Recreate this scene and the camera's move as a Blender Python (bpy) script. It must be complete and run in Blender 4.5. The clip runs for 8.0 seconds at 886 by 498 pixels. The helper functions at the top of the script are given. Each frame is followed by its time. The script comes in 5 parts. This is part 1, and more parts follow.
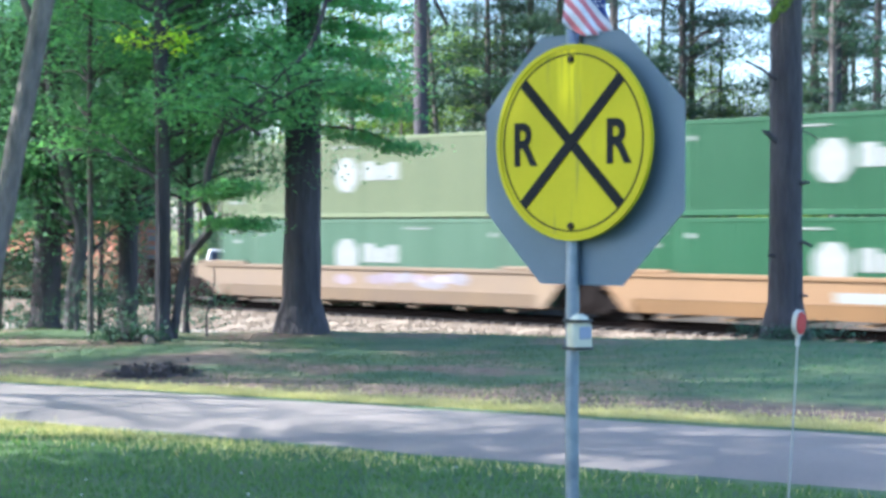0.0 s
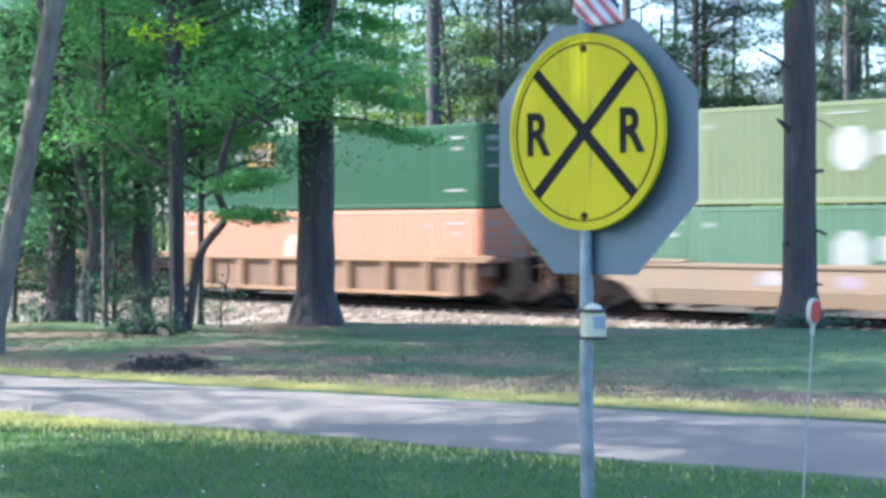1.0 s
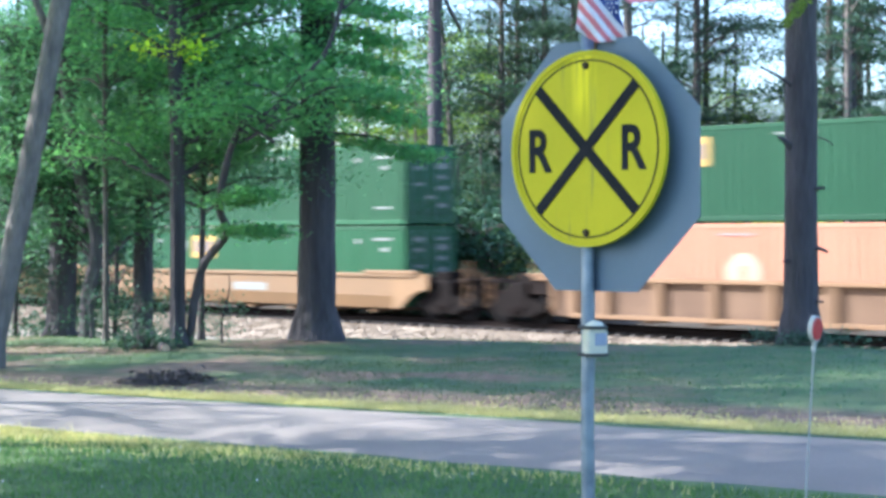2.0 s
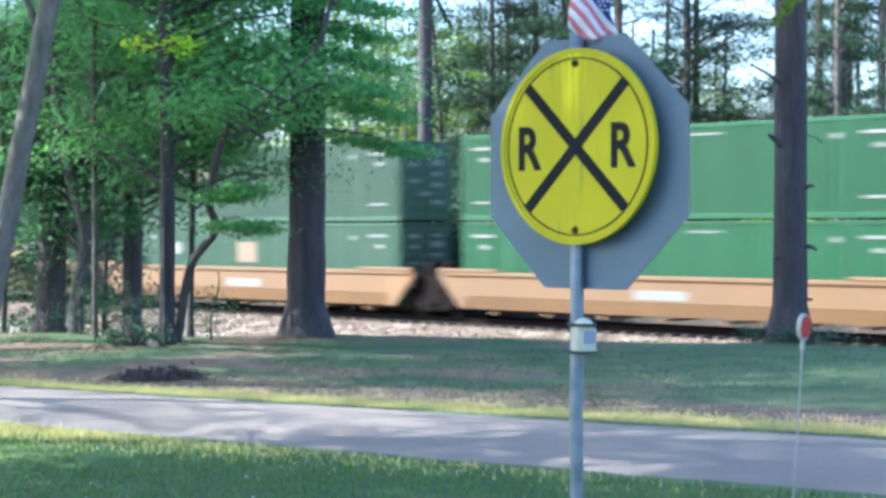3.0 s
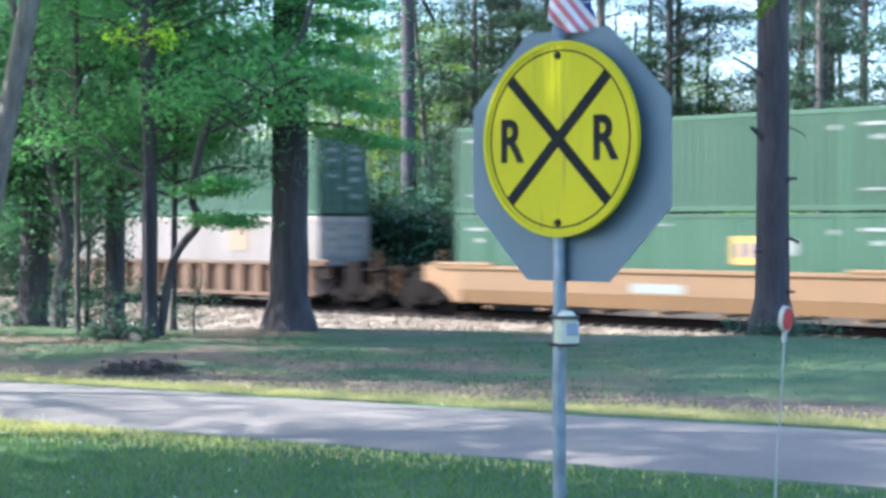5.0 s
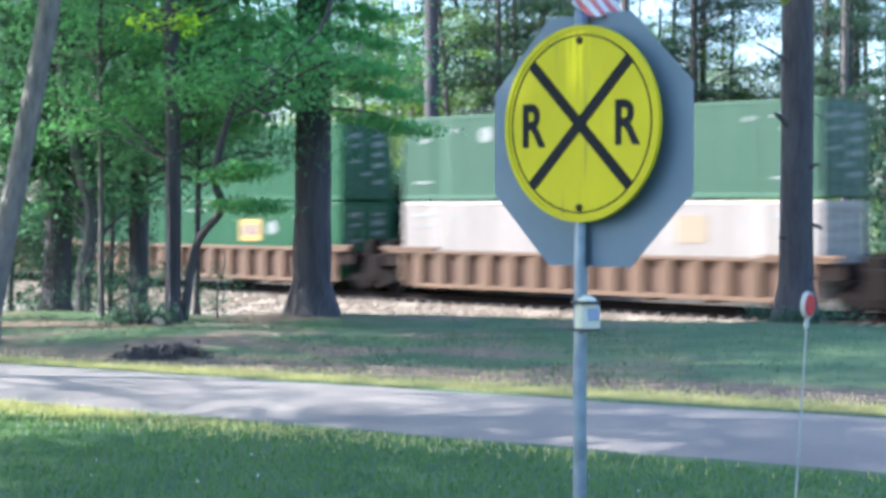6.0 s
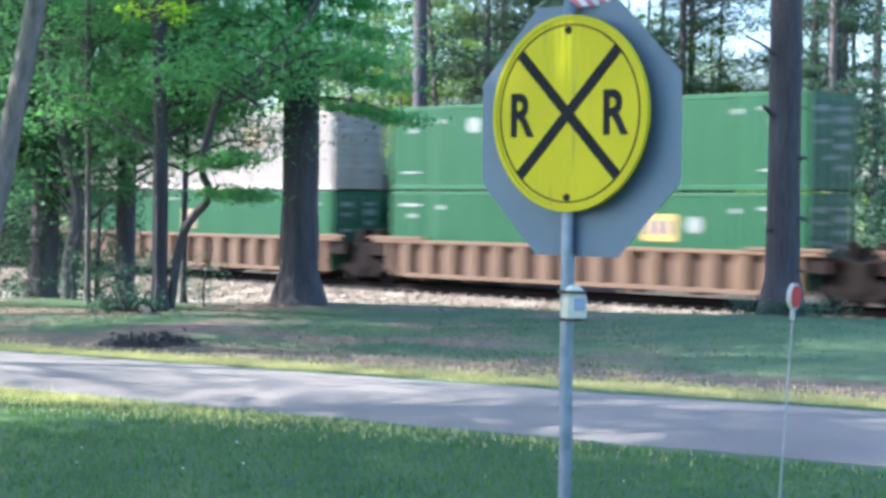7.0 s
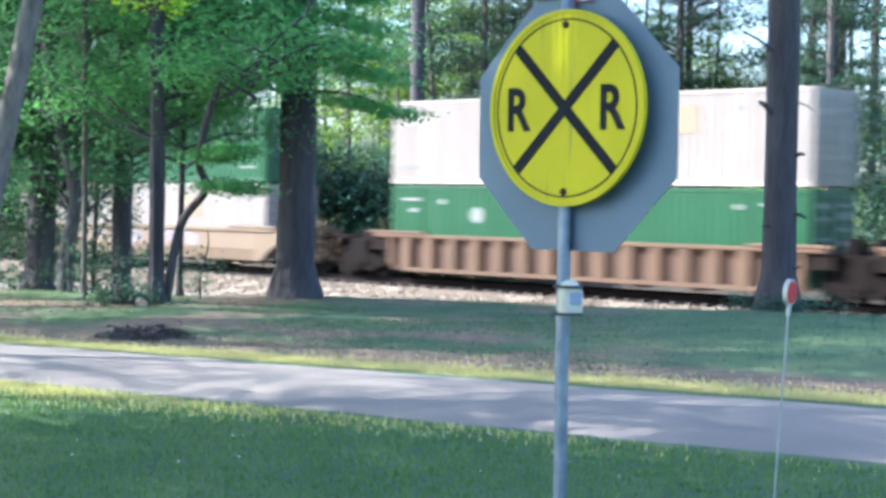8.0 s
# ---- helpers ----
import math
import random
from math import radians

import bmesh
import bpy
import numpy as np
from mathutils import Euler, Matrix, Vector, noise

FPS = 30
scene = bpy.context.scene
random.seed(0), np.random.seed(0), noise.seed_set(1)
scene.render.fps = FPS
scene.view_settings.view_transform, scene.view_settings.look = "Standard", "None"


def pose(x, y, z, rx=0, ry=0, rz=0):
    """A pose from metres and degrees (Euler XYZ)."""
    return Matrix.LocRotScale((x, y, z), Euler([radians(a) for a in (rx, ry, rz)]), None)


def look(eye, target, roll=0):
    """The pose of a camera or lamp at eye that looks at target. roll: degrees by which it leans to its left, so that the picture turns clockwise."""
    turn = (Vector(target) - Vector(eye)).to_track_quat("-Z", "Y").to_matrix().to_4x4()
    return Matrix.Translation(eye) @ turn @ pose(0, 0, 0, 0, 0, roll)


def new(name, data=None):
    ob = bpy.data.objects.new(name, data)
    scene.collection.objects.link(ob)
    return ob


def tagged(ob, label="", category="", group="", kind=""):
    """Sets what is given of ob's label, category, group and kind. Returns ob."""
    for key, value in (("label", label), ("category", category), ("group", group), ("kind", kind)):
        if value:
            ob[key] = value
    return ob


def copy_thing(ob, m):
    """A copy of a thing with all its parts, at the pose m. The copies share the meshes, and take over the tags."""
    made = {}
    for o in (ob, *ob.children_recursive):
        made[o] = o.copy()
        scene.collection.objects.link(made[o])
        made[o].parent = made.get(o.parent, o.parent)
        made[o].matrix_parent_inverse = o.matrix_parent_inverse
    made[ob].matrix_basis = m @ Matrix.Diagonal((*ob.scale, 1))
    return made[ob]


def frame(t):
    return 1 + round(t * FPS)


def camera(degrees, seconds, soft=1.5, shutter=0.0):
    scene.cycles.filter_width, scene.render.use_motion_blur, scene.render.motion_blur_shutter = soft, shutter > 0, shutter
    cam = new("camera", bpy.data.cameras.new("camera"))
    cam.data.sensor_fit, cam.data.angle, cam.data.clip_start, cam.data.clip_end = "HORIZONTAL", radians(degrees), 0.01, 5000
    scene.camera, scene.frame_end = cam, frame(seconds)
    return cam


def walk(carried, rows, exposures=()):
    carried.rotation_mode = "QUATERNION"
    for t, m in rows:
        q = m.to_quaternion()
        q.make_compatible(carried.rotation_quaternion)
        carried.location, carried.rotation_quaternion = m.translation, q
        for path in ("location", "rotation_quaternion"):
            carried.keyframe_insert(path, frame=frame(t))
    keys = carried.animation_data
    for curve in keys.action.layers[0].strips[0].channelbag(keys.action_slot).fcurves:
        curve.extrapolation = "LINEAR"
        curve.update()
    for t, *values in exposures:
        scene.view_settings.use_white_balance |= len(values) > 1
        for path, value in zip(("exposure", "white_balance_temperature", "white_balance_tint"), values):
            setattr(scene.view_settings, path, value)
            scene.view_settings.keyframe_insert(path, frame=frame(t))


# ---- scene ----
cam = camera(29.95, 8.0, soft=3.4, shutter=0.8)
EYE = (0.0, 0.0, 1.6)
LEVEL = -0.743
# seconds, yaw, pitch, roll, and the sway of the hand-held camera to the right and up
TURNS = [
    (0.0, 0.000, 0.000, 0.000, 0.000, 0.000),
    (0.3, 0.122, 0.077, -0.160, -0.001, 0.000),
    (0.5, 0.286, -0.138, -0.267, -0.002, 0.000),
    (1.0, 0.464, -0.318, 0.349, 0.000, -0.001),
    (1.2, 0.235, -0.360, 0.289, 0.000, -0.001),
    (1.5, 0.303, 0.084, 0.198, 0.001, 0.000),
    (1.8, 0.501, 0.140, 0.171, -0.001, 0.000),
    (2.0, 0.502, 0.234, 0.153, -0.002, 0.000),
    (2.2, -0.015, 0.057, 0.125, -0.002, 0.000),
    (3.3, 0.206, 0.224, -0.029, 0.001, 0.002),
    (3.5, 0.195, 0.526, -0.057, 0.001, 0.002),
    (4.0, 0.335, 0.614, 0.048, 0.000, 0.002),
    (4.5, 0.136, 0.333, 0.209, 0.003, 0.000),
    (4.7, -0.237, -0.125, 0.300, 0.001, 0.000),
    (5.8, -0.394, -0.077, -0.200, 0.006, -0.001),
    (6.0, 0.376, -0.602, -0.055, 0.008, -0.004),
    (6.5, 0.068, -0.986, -0.319, 0.009, -0.009),
    (7.0, -0.058, -0.934, -0.512, 0.008, -0.009),
    (7.5, 0.139, -1.168, -0.742, 0.006, -0.012),
    (8.0, -0.164, -1.128, -0.795, 0.009, -0.010),
]
walk(
    cam,
    [(t, pose(EYE[0] + right, EYE[1], EYE[2] + up, 90 + LEVEL + p, r, y)) for t, y, p, r, right, up in TURNS],
    [(0.0, 1.87, 5240, 10), (4.7, 1.87, 5240, 10), (6.5, 1.94, 5240, 10), (8.0, 1.95, 5240, 10)],
)

# ---- sky and sun ----
SUN = Vector((-0.80, 0.06, 0.60)).normalized()
world = bpy.data.worlds.new("sky")
scene.world = world
world.use_nodes = True
wn = world.node_tree
sky = wn.nodes.new("ShaderNodeTexSky")
sky.sky_type, sky.sun_disc = "NISHITA", False
sky.sun_elevation = math.asin(SUN.z)
sky.sun_rotation = math.atan2(SUN.x, SUN.y)
sky.dust_density, sky.air_density = 2.0, 1.0
wn.links.new(sky.outputs[0], wn.nodes["Background"].inputs[0])
wn.nodes["Background"].inputs[1].default_value = 0.145
sun = new("sun", bpy.data.lights.new("sun", "SUN"))
sun.data.energy, sun.data.angle, sun.data.color = 4.6, radians(0.55), (1.0, 0.89, 0.73)
sun.matrix_world = look(SUN * 60, (0, 0, 0))


# ---- materials ----
def mat(name, colour, second=None, rough=0.7, metal=0.0, scale=8.0, fine=90.0, amount=0.5, bump=0.15, distance=0.01, spread=0.12, coords="Object", stretch=(1, 1, 1), spec=0.5):
    """A surface of two colours in soft patches, with finer grain and relief; each piece differs a little."""
    m = bpy.data.materials.new(name)
    m.use_nodes = True
    nt = m.node_tree
    b = nt.nodes["Principled BSDF"]
    second = second or tuple(c * 0.6 for c in colour)
    tc = nt.nodes.new("ShaderNodeTexCoord")
    n1 = nt.nodes.new("ShaderNodeTexNoise")
    n1.inputs["Scale"].default_value, n1.inputs["Detail"].default_value = scale, 5
    n2 = nt.nodes.new("ShaderNodeTexNoise")
    n2.inputs["Scale"].default_value, n2.inputs["Detail"].default_value = fine, 3
    fit_size = nt.nodes.new("ShaderNodeVectorMath")
    fit_size.operation, fit_size.inputs[1].default_value = "MULTIPLY", stretch
    nt.links.new(tc.outputs[coords], fit_size.inputs[0])
    for n in (n1, n2):
        nt.links.new(fit_size.outputs[0], n.inputs["Vector"])
    ramp = nt.nodes.new("ShaderNodeMapRange")
    ramp.inputs[1].default_value, ramp.inputs[2].default_value = 0.5 - 0.5 * (1 - amount) - 0.05, 0.75
    nt.links.new(n1.outputs[0], ramp.inputs[0])
    mix = nt.nodes.new("ShaderNodeMix")
    mix.data_type = "RGBA"
    mix.inputs["A"].default_value, mix.inputs["B"].default_value = (*colour, 1), (*second, 1)
    nt.links.new(ramp.outputs[0], mix.inputs["Factor"])
    info = nt.nodes.new("ShaderNodeObjectInfo")
    add = nt.nodes.new("ShaderNodeMath")
    add.operation = "ADD"
    nt.links.new(info.outputs["Random"], add.inputs[0])
    nt.links.new(n2.outputs[0], add.inputs[1])
    val = nt.nodes.new("ShaderNodeMapRange")
    val.inputs[1].default_value, val.inputs[2].default_value = 0.3, 1.7
    val.inputs[3].default_value, val.inputs[4].default_value = 1 - spread * 1.4, 1 + spread * 1.4
    nt.links.new(add.outputs[0], val.inputs[0])
    hsv = nt.nodes.new("ShaderNodeHueSaturation")
    nt.links.new(mix.outputs["Result"], hsv.inputs["Color"])
    nt.links.new(val.outputs[0], hsv.inputs["Value"])
    nt.links.new(hsv.outputs[0], b.inputs["Base Color"])
    b.inputs["Roughness"].default_value, b.inputs["Metallic"].default_value = rough, metal
    b.inputs["Specular IOR Level"].default_value = spec
    if bump:
        bp = nt.nodes.new("ShaderNodeBump")
        bp.inputs["Strength"].default_value, bp.inputs["Distance"].default_value = bump, distance
        nt.links.new(n2.outputs[0], bp.inputs["Height"])
        nt.links.new(bp.outputs[0], b.inputs["Normal"])
    return m


def leaf_mat(name, colour, second, through_light=0.45):
    """Thin leaves: each leaf its own tone, with light coming through."""
    m = bpy.data.materials.new(name)
    m.use_nodes = True
    nt = m.node_tree
    out = nt.nodes["Material Output"]
    b = nt.nodes["Principled BSDF"]
    geo = nt.nodes.new("ShaderNodeNewGeometry")
    info = nt.nodes.new("ShaderNodeObjectInfo")
    mix = nt.nodes.new("ShaderNodeMix")
    mix.data_type = "RGBA"
    mix.inputs["A"].default_value, mix.inputs["B"].default_value = (*colour, 1), (*second, 1)
    nt.links.new(geo.outputs["Random Per Island"], mix.inputs["Factor"])
    hsv = nt.nodes.new("ShaderNodeHueSaturation")
    mr = nt.nodes.new("ShaderNodeMapRange")
    mr.inputs[3].default_value, mr.inputs[4].default_value = 0.8, 1.2
    nt.links.new(info.outputs["Random"], mr.inputs[0])
    nt.links.new(mr.outputs[0], hsv.inputs["Value"])
    nt.links.new(mix.outputs["Result"], hsv.inputs["Color"])
    nt.links.new(hsv.outputs[0], b.inputs["Base Color"])
    b.inputs["Roughness"].default_value, b.inputs["Specular IOR Level"].default_value = 0.6, 0.2
    tr = nt.nodes.new("ShaderNodeBsdfTranslucent")
    warm = nt.nodes.new("ShaderNodeMix")
    warm.data_type, warm.blend_type = "RGBA", "MULTIPLY"
    warm.inputs["Factor"].default_value = 1.0
    warm.inputs["B"].default_value = (1.25, 1.45, 0.8, 1)
    nt.links.new(hsv.outputs[0], warm.inputs["A"])
    nt.links.new(warm.outputs["Result"], tr.inputs["Color"])
    ms = nt.nodes.new("ShaderNodeMixShader")
    ms.inputs[0].default_value = through_light
    nt.links.new(b.outputs[0], ms.inputs[1])
    nt.links.new(tr.outputs[0], ms.inputs[2])
    nt.links.new(ms.outputs[0], out.inputs["Surface"])
    return m


BARK = mat("bark", (0.035, 0.030, 0.035), (0.094, 0.083, 0.088), 0.9, scale=6, fine=22, bump=1.0, distance=0.05, stretch=(1, 1, 0.18), spread=0.3)
# grey-brown bark, with the haze of distance lightening its colour
BARK_FAR = mat("hazed_pine_bark", (0.060, 0.050, 0.046), (0.130, 0.112, 0.102), 0.9, scale=6, fine=22, bump=1.0, distance=0.05, stretch=(1, 1, 0.18), spread=0.3)
BARK_PALE = mat("pale_bark", (0.072, 0.066, 0.061), (0.196, 0.172, 0.148), 0.9, scale=9, fine=26, bump=1.0, distance=0.05, stretch=(1, 1, 0.3), spread=0.35)
LEAF = leaf_mat("leaf", (0.124, 0.279, 0.146), (0.213, 0.405, 0.181), 0.58)
LEAF_BRIGHT = leaf_mat("young_leaf", (0.494, 0.644, 0.036), (0.715, 0.840, 0.072), 0.5)
LEAF_DARK = leaf_mat("dark_leaf", (0.107, 0.237, 0.159), (0.190, 0.355, 0.198), 0.4)
# needle green lightened a little to hold the far haze
NEEDLE = leaf_mat("pine_needle", (0.042, 0.08, 0.07), (0.092, 0.142, 0.106), 0.25)
# sunlight is put into this yellow-green leaf colour
LEAF_SUN = leaf_mat("sun_toned_leaf", (0.098, 0.169, 0.036), (0.221, 0.286, 0.060), 0.45)
# the wood's shade is put into this darker leaf colour
LEAF_WOOD = leaf_mat("shade_toned_wood_leaf", (0.045, 0.098, 0.068), (0.076, 0.145, 0.088), 0.15)
# shade near the pine is put into this deep green
GRASS_SHADE = leaf_mat("shade_toned_lawn_blade", (0.050, 0.135, 0.075), (0.085, 0.185, 0.085), 0.3)
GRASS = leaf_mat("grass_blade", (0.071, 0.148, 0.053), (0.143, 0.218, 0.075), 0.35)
# the trees' shade is put into this duller blade colour
GRASS_DULL = leaf_mat("shade_toned_weed_blade", (0.068, 0.118, 0.055), (0.115, 0.16, 0.07), 0.3)
# dry tan grass, brightened with the sunlight along the lane
GRASS_DRY_SUN = leaf_mat("dry_sun_toned_blade", (0.46, 0.4, 0.17), (0.58, 0.5, 0.27), 0.3)
ASPHALT = mat("asphalt", (0.215, 0.18, 0.155), (0.275, 0.234, 0.2), 0.88, scale=0.9, fine=60, bump=0.3, distance=0.006, spread=0.2)
BALLAST = mat("ballast_stone", (0.3, 0.24, 0.175), (0.2, 0.158, 0.115), 0.9, scale=3, fine=25, bump=0.6, distance=0.03, spread=0.25)
STEEL_RUST = mat("rusty_steel", (0.018, 0.011, 0.009), (0.011, 0.008, 0.007), 0.95, 0.0, scale=4, fine=60, spec=0.15)
STEEL_DARK = mat("dark_truck_steel", (0.006, 0.0045, 0.0042), (0.012, 0.009, 0.008), 0.9, 0.0, scale=5, fine=60, spec=0.1)
WHEEL = mat("wheel_steel", (0.009, 0.007, 0.007), (0.006, 0.005, 0.005), 0.8, 0.0, scale=6, fine=60, spec=0.15)
BALLAST_SHADED = mat("shade_darkened_ballast", (0.060, 0.042, 0.034), (0.035, 0.026, 0.022), 0.95, scale=3, fine=25, bump=0.6, distance=0.03, spread=0.25, spec=0.2)
TIE = mat("creosoted_wood", (0.03, 0.025, 0.022), (0.05, 0.042, 0.036), 0.9, scale=5, fine=50)
GALV = mat("galvanised_steel", (0.3, 0.345, 0.4), (0.13, 0.16, 0.205), 0.45, 0.75, scale=14, fine=120, bump=0.08)
ALU_BACK = mat("dull_aluminium", (0.155, 0.204, 0.255), (0.130, 0.176, 0.224), 0.6, 0.35, scale=5, fine=140, bump=0.03, spread=0.06)
SIGN_YELLOW = mat("sign_yellow", (0.58, 0.500, 0.004), (0.48, 0.420, 0.005), 0.55, spec=0.2, scale=4, fine=60, bump=0.02, spread=0.05)
def sign_mat():
    """Weathered lime-yellow sheeting: a fresher streak above, grey runs below the bolts."""
    m = mat("sign_yellow_weathered", (0.58, 0.500, 0.004), (0.48, 0.420, 0.005), 0.55, spec=0.2, scale=4, fine=60, bump=0.02, spread=0.05)
    nt = m.node_tree
    b = nt.nodes["Principled BSDF"]
    base = b.inputs["Base Color"].links[0].from_socket
    tc = nt.nodes.new("ShaderNodeTexCoord")
    sep = nt.nodes.new("ShaderNodeSeparateXYZ")
    nt.links.new(tc.outputs["Object"], sep.inputs[0])

    def node(op, a, c=None):
        n = nt.nodes.new("ShaderNodeMath")
        n.operation = op
        for i, v in enumerate((a, c)):
            if v is None:
                continue
            if isinstance(v, (int, float)):
                n.inputs[i].default_value = v
            else:
                nt.links.new(v, n.inputs[i])
        return n.outputs[0]

    def ramp(x, lo, hi):
        r = nt.nodes.new("ShaderNodeMapRange")
        r.interpolation_type = "SMOOTHSTEP"
        r.inputs[1].default_value, r.inputs[2].default_value = lo, hi
        nt.links.new(x, r.inputs[0])
        return r.outputs[0]

    def streaks(scale):
        mp = nt.nodes.new("ShaderNodeMapping")
        mp.inputs["Scale"].default_value = (scale, scale, scale * 0.06)
        nt.links.new(tc.outputs["Object"], mp.inputs[0])
        n = nt.nodes.new("ShaderNodeTexNoise")
        n.inputs["Scale"].default_value, n.inputs["Detail"].default_value = 1.0, 4
        nt.links.new(mp.outputs[0], n.inputs["Vector"])
        return n.outputs[0]

    def blend(f, a, c):
        x = nt.nodes.new("ShaderNodeMix")
        x.data_type = "RGBA"
        nt.links.new(f, x.inputs["Factor"])
        nt.links.new(a, x.inputs["A"])
        x.inputs["B"].default_value = (*c, 1)
        return x.outputs["Result"]

    off = node("ABSOLUTE", node("ADD", sep.outputs["X"], 0.010))
    band = node("MULTIPLY", ramp(off, 0.060, 0.022), ramp(sep.outputs["Z"], 1.90, 2.02))
    fresh = node("MULTIPLY", band, ramp(streaks(60.0), 0.30, 0.60))
    col = blend(fresh, base, (0.82, 0.70, 0.002))
    wide = ramp(off, 0.13, 0.03)
    grey = node("MULTIPLY", node("MULTIPLY", wide, ramp(streaks(45.0), 0.52, 0.72)), 0.55)
    col = blend(grey, col, (0.20, 0.19, 0.06))
    nt.links.new(col, b.inputs["Base Color"])
    return m


SIGN_FACE = sign_mat()
SIGN_BLACK = mat("sign_black", (0.011, 0.011, 0.013), (0.021, 0.021, 0.024), 0.8, bump=0.02, spec=0.2)
BOLT = mat("rusted_bolt", (0.07, 0.045, 0.03), (0.035, 0.025, 0.02), 0.6, 0.5, scale=60, fine=300)
CREAM = mat("weathered_cream_plastic", (0.62, 0.60, 0.46), (0.50, 0.49, 0.38), 0.5, scale=30, fine=200, bump=0.03)
LENS = mat("grey_lens", (0.30, 0.33, 0.40), (0.22, 0.25, 0.33), 0.3, bump=0.0)
STRAP = mat("black_strap", (0.02, 0.02, 0.02), (0.035, 0.035, 0.035), 0.7)
RED_REFLECT = mat("red_reflector", (0.55, 0.03, 0.04), (0.42, 0.02, 0.03), 0.3, scale=60, fine=400, bump=0.1)
GRAFFITI_PALE = mat("pale_spray_paint", (0.207, 0.197, 0.217), (0.168, 0.148, 0.163), 0.6, scale=3, fine=30, bump=0.0, spread=0.2)
GRAFFITI_MAUVE = mat("mauve_spray_paint", (0.210, 0.158, 0.180), (0.165, 0.135, 0.165), 0.6, scale=3, fine=30, bump=0.0, spread=0.2)
DECAL_TAN = mat("faded_tan_decal", (0.238, 0.175, 0.104), (0.204, 0.153, 0.095), 0.6, scale=4, fine=40, bump=0.02)
WHITE_PLASTIC = mat("white_plastic", (0.42, 0.43, 0.40), (0.33, 0.34, 0.31), 0.5, scale=30, fine=200, bump=0.03)
FLOWER = mat("clover_white", (0.75, 0.75, 0.72), (0.65, 0.65, 0.6), 0.8)
FLAG_RED = mat("flag_red", (0.62, 0.2, 0.22), (0.55, 0.16, 0.18), 0.8, scale=30, fine=400)
FLAG_WHITE = mat("flag_white", (0.78, 0.74, 0.76), (0.68, 0.66, 0.70), 0.8, scale=30, fine=400)
FLAG_BLUE = mat("flag_blue", (0.03, 0.05, 0.22), (0.02, 0.04, 0.17), 0.8, scale=30, fine=400)
WOOD_STICK = mat("pale_stick", (0.45, 0.33, 0.2), (0.36, 0.26, 0.16), 0.6)
DECAL_YELLOW = mat("decal_yellow", (0.362, 0.225, 0.043), (0.312, 0.193, 0.043), 0.5, scale=4, fine=40, bump=0.02)
DECAL_STAND = mat("safety_yellow_paint", (0.603, 0.466, 0.027), (0.498, 0.386, 0.027), 0.5, scale=4, fine=40, bump=0.02)
DECAL_WHITE = mat("decal_white", (0.205, 0.218, 0.209), (0.174, 0.185, 0.172), 0.5, scale=4, fine=40, bump=0.02)
DECAL_PALE = mat("decal_pale", (0.46, 0.32, 0.22), (0.4, 0.27, 0.19), 0.5, scale=4, fine=40, bump=0.02)
DECAL_BLUE = mat("decal_blue", (0.047, 0.056, 0.122), (0.038, 0.047, 0.103), 0.5, scale=4, fine=40, bump=0.02)
BOX_GREEN = mat("green_container_paint", (0.006, 0.058, 0.019), (0.018, 0.08, 0.034), 0.5, scale=1.6, fine=25, bump=0.05, stretch=(1, 1, 0.07), spread=0.16, spec=0.25)
BOX_FADED = mat("chalky_green_container_paint", (0.023, 0.067, 0.037), (0.048, 0.092, 0.060), 0.6, scale=1.6, fine=25, bump=0.05, stretch=(1, 1, 0.07), spread=0.16, spec=0.25)
BOX_MINT = mat("mint_green_container_paint", (0.040, 0.086, 0.050), (0.065, 0.114, 0.074), 0.6, scale=1.6, fine=25, bump=0.05, stretch=(1, 1, 0.07), spread=0.16, spec=0.25)
BOX_PALE = mat("faded_green_container_paint", (0.072, 0.1, 0.04), (0.098, 0.12, 0.052), 0.6, scale=1.6, fine=25, bump=0.05, stretch=(1, 1, 0.07), spread=0.16)
BOX_DARK = mat("dark_green_container_paint", (0.004, 0.043, 0.016), (0.010, 0.058, 0.025), 0.5, scale=1.6, fine=25, bump=0.05, stretch=(1, 1, 0.07), spread=0.16, spec=0.25)
BOX_WHITE = mat("white_container_paint", (0.365, 0.322, 0.29), (0.225, 0.195, 0.17), 0.55, scale=1.6, fine=25, bump=0.05, stretch=(1, 1, 0.07), spread=0.16, spec=0.25)
BOX_RED = mat("salmon_red_container_paint", (0.33, 0.125, 0.066), (0.37, 0.152, 0.087), 0.6, scale=1.6, fine=25, bump=0.05, stretch=(1, 1, 0.07), spread=0.16)
WELL_ORANGE = mat("orange_well_paint", (0.189, 0.104, 0.040), (0.145, 0.081, 0.032), 0.6, scale=0.7, fine=25, bump=0.08)
WELL_FADED = mat("faded_orange_well_paint", (0.18, 0.122, 0.066), (0.14, 0.1, 0.068), 0.7, scale=0.7, fine=25, bump=0.08)
WELL_BROWN = mat("brown_well_paint", (0.082, 0.043, 0.019), (0.108, 0.058, 0.028), 0.7, scale=0.8, fine=25, bump=0.08)
# side sheets between the ribs, darker than the ribs' paint
WELL_RECESS = mat("rusty_brown_side_sheet", (0.052, 0.027, 0.015), (0.085, 0.046, 0.027), 0.85, scale=1.2, fine=25, bump=0.08)
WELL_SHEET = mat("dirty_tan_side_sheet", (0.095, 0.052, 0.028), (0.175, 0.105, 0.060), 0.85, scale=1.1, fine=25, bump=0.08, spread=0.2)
WELL_TAN = mat("tan_well_paint", (0.185, 0.105, 0.05), (0.16, 0.09, 0.042), 0.75, scale=0.8, fine=25, bump=0.08)
RUBBER = mat("tyre_rubber", (0.02, 0.02, 0.02), (0.035, 0.035, 0.035), 0.85)
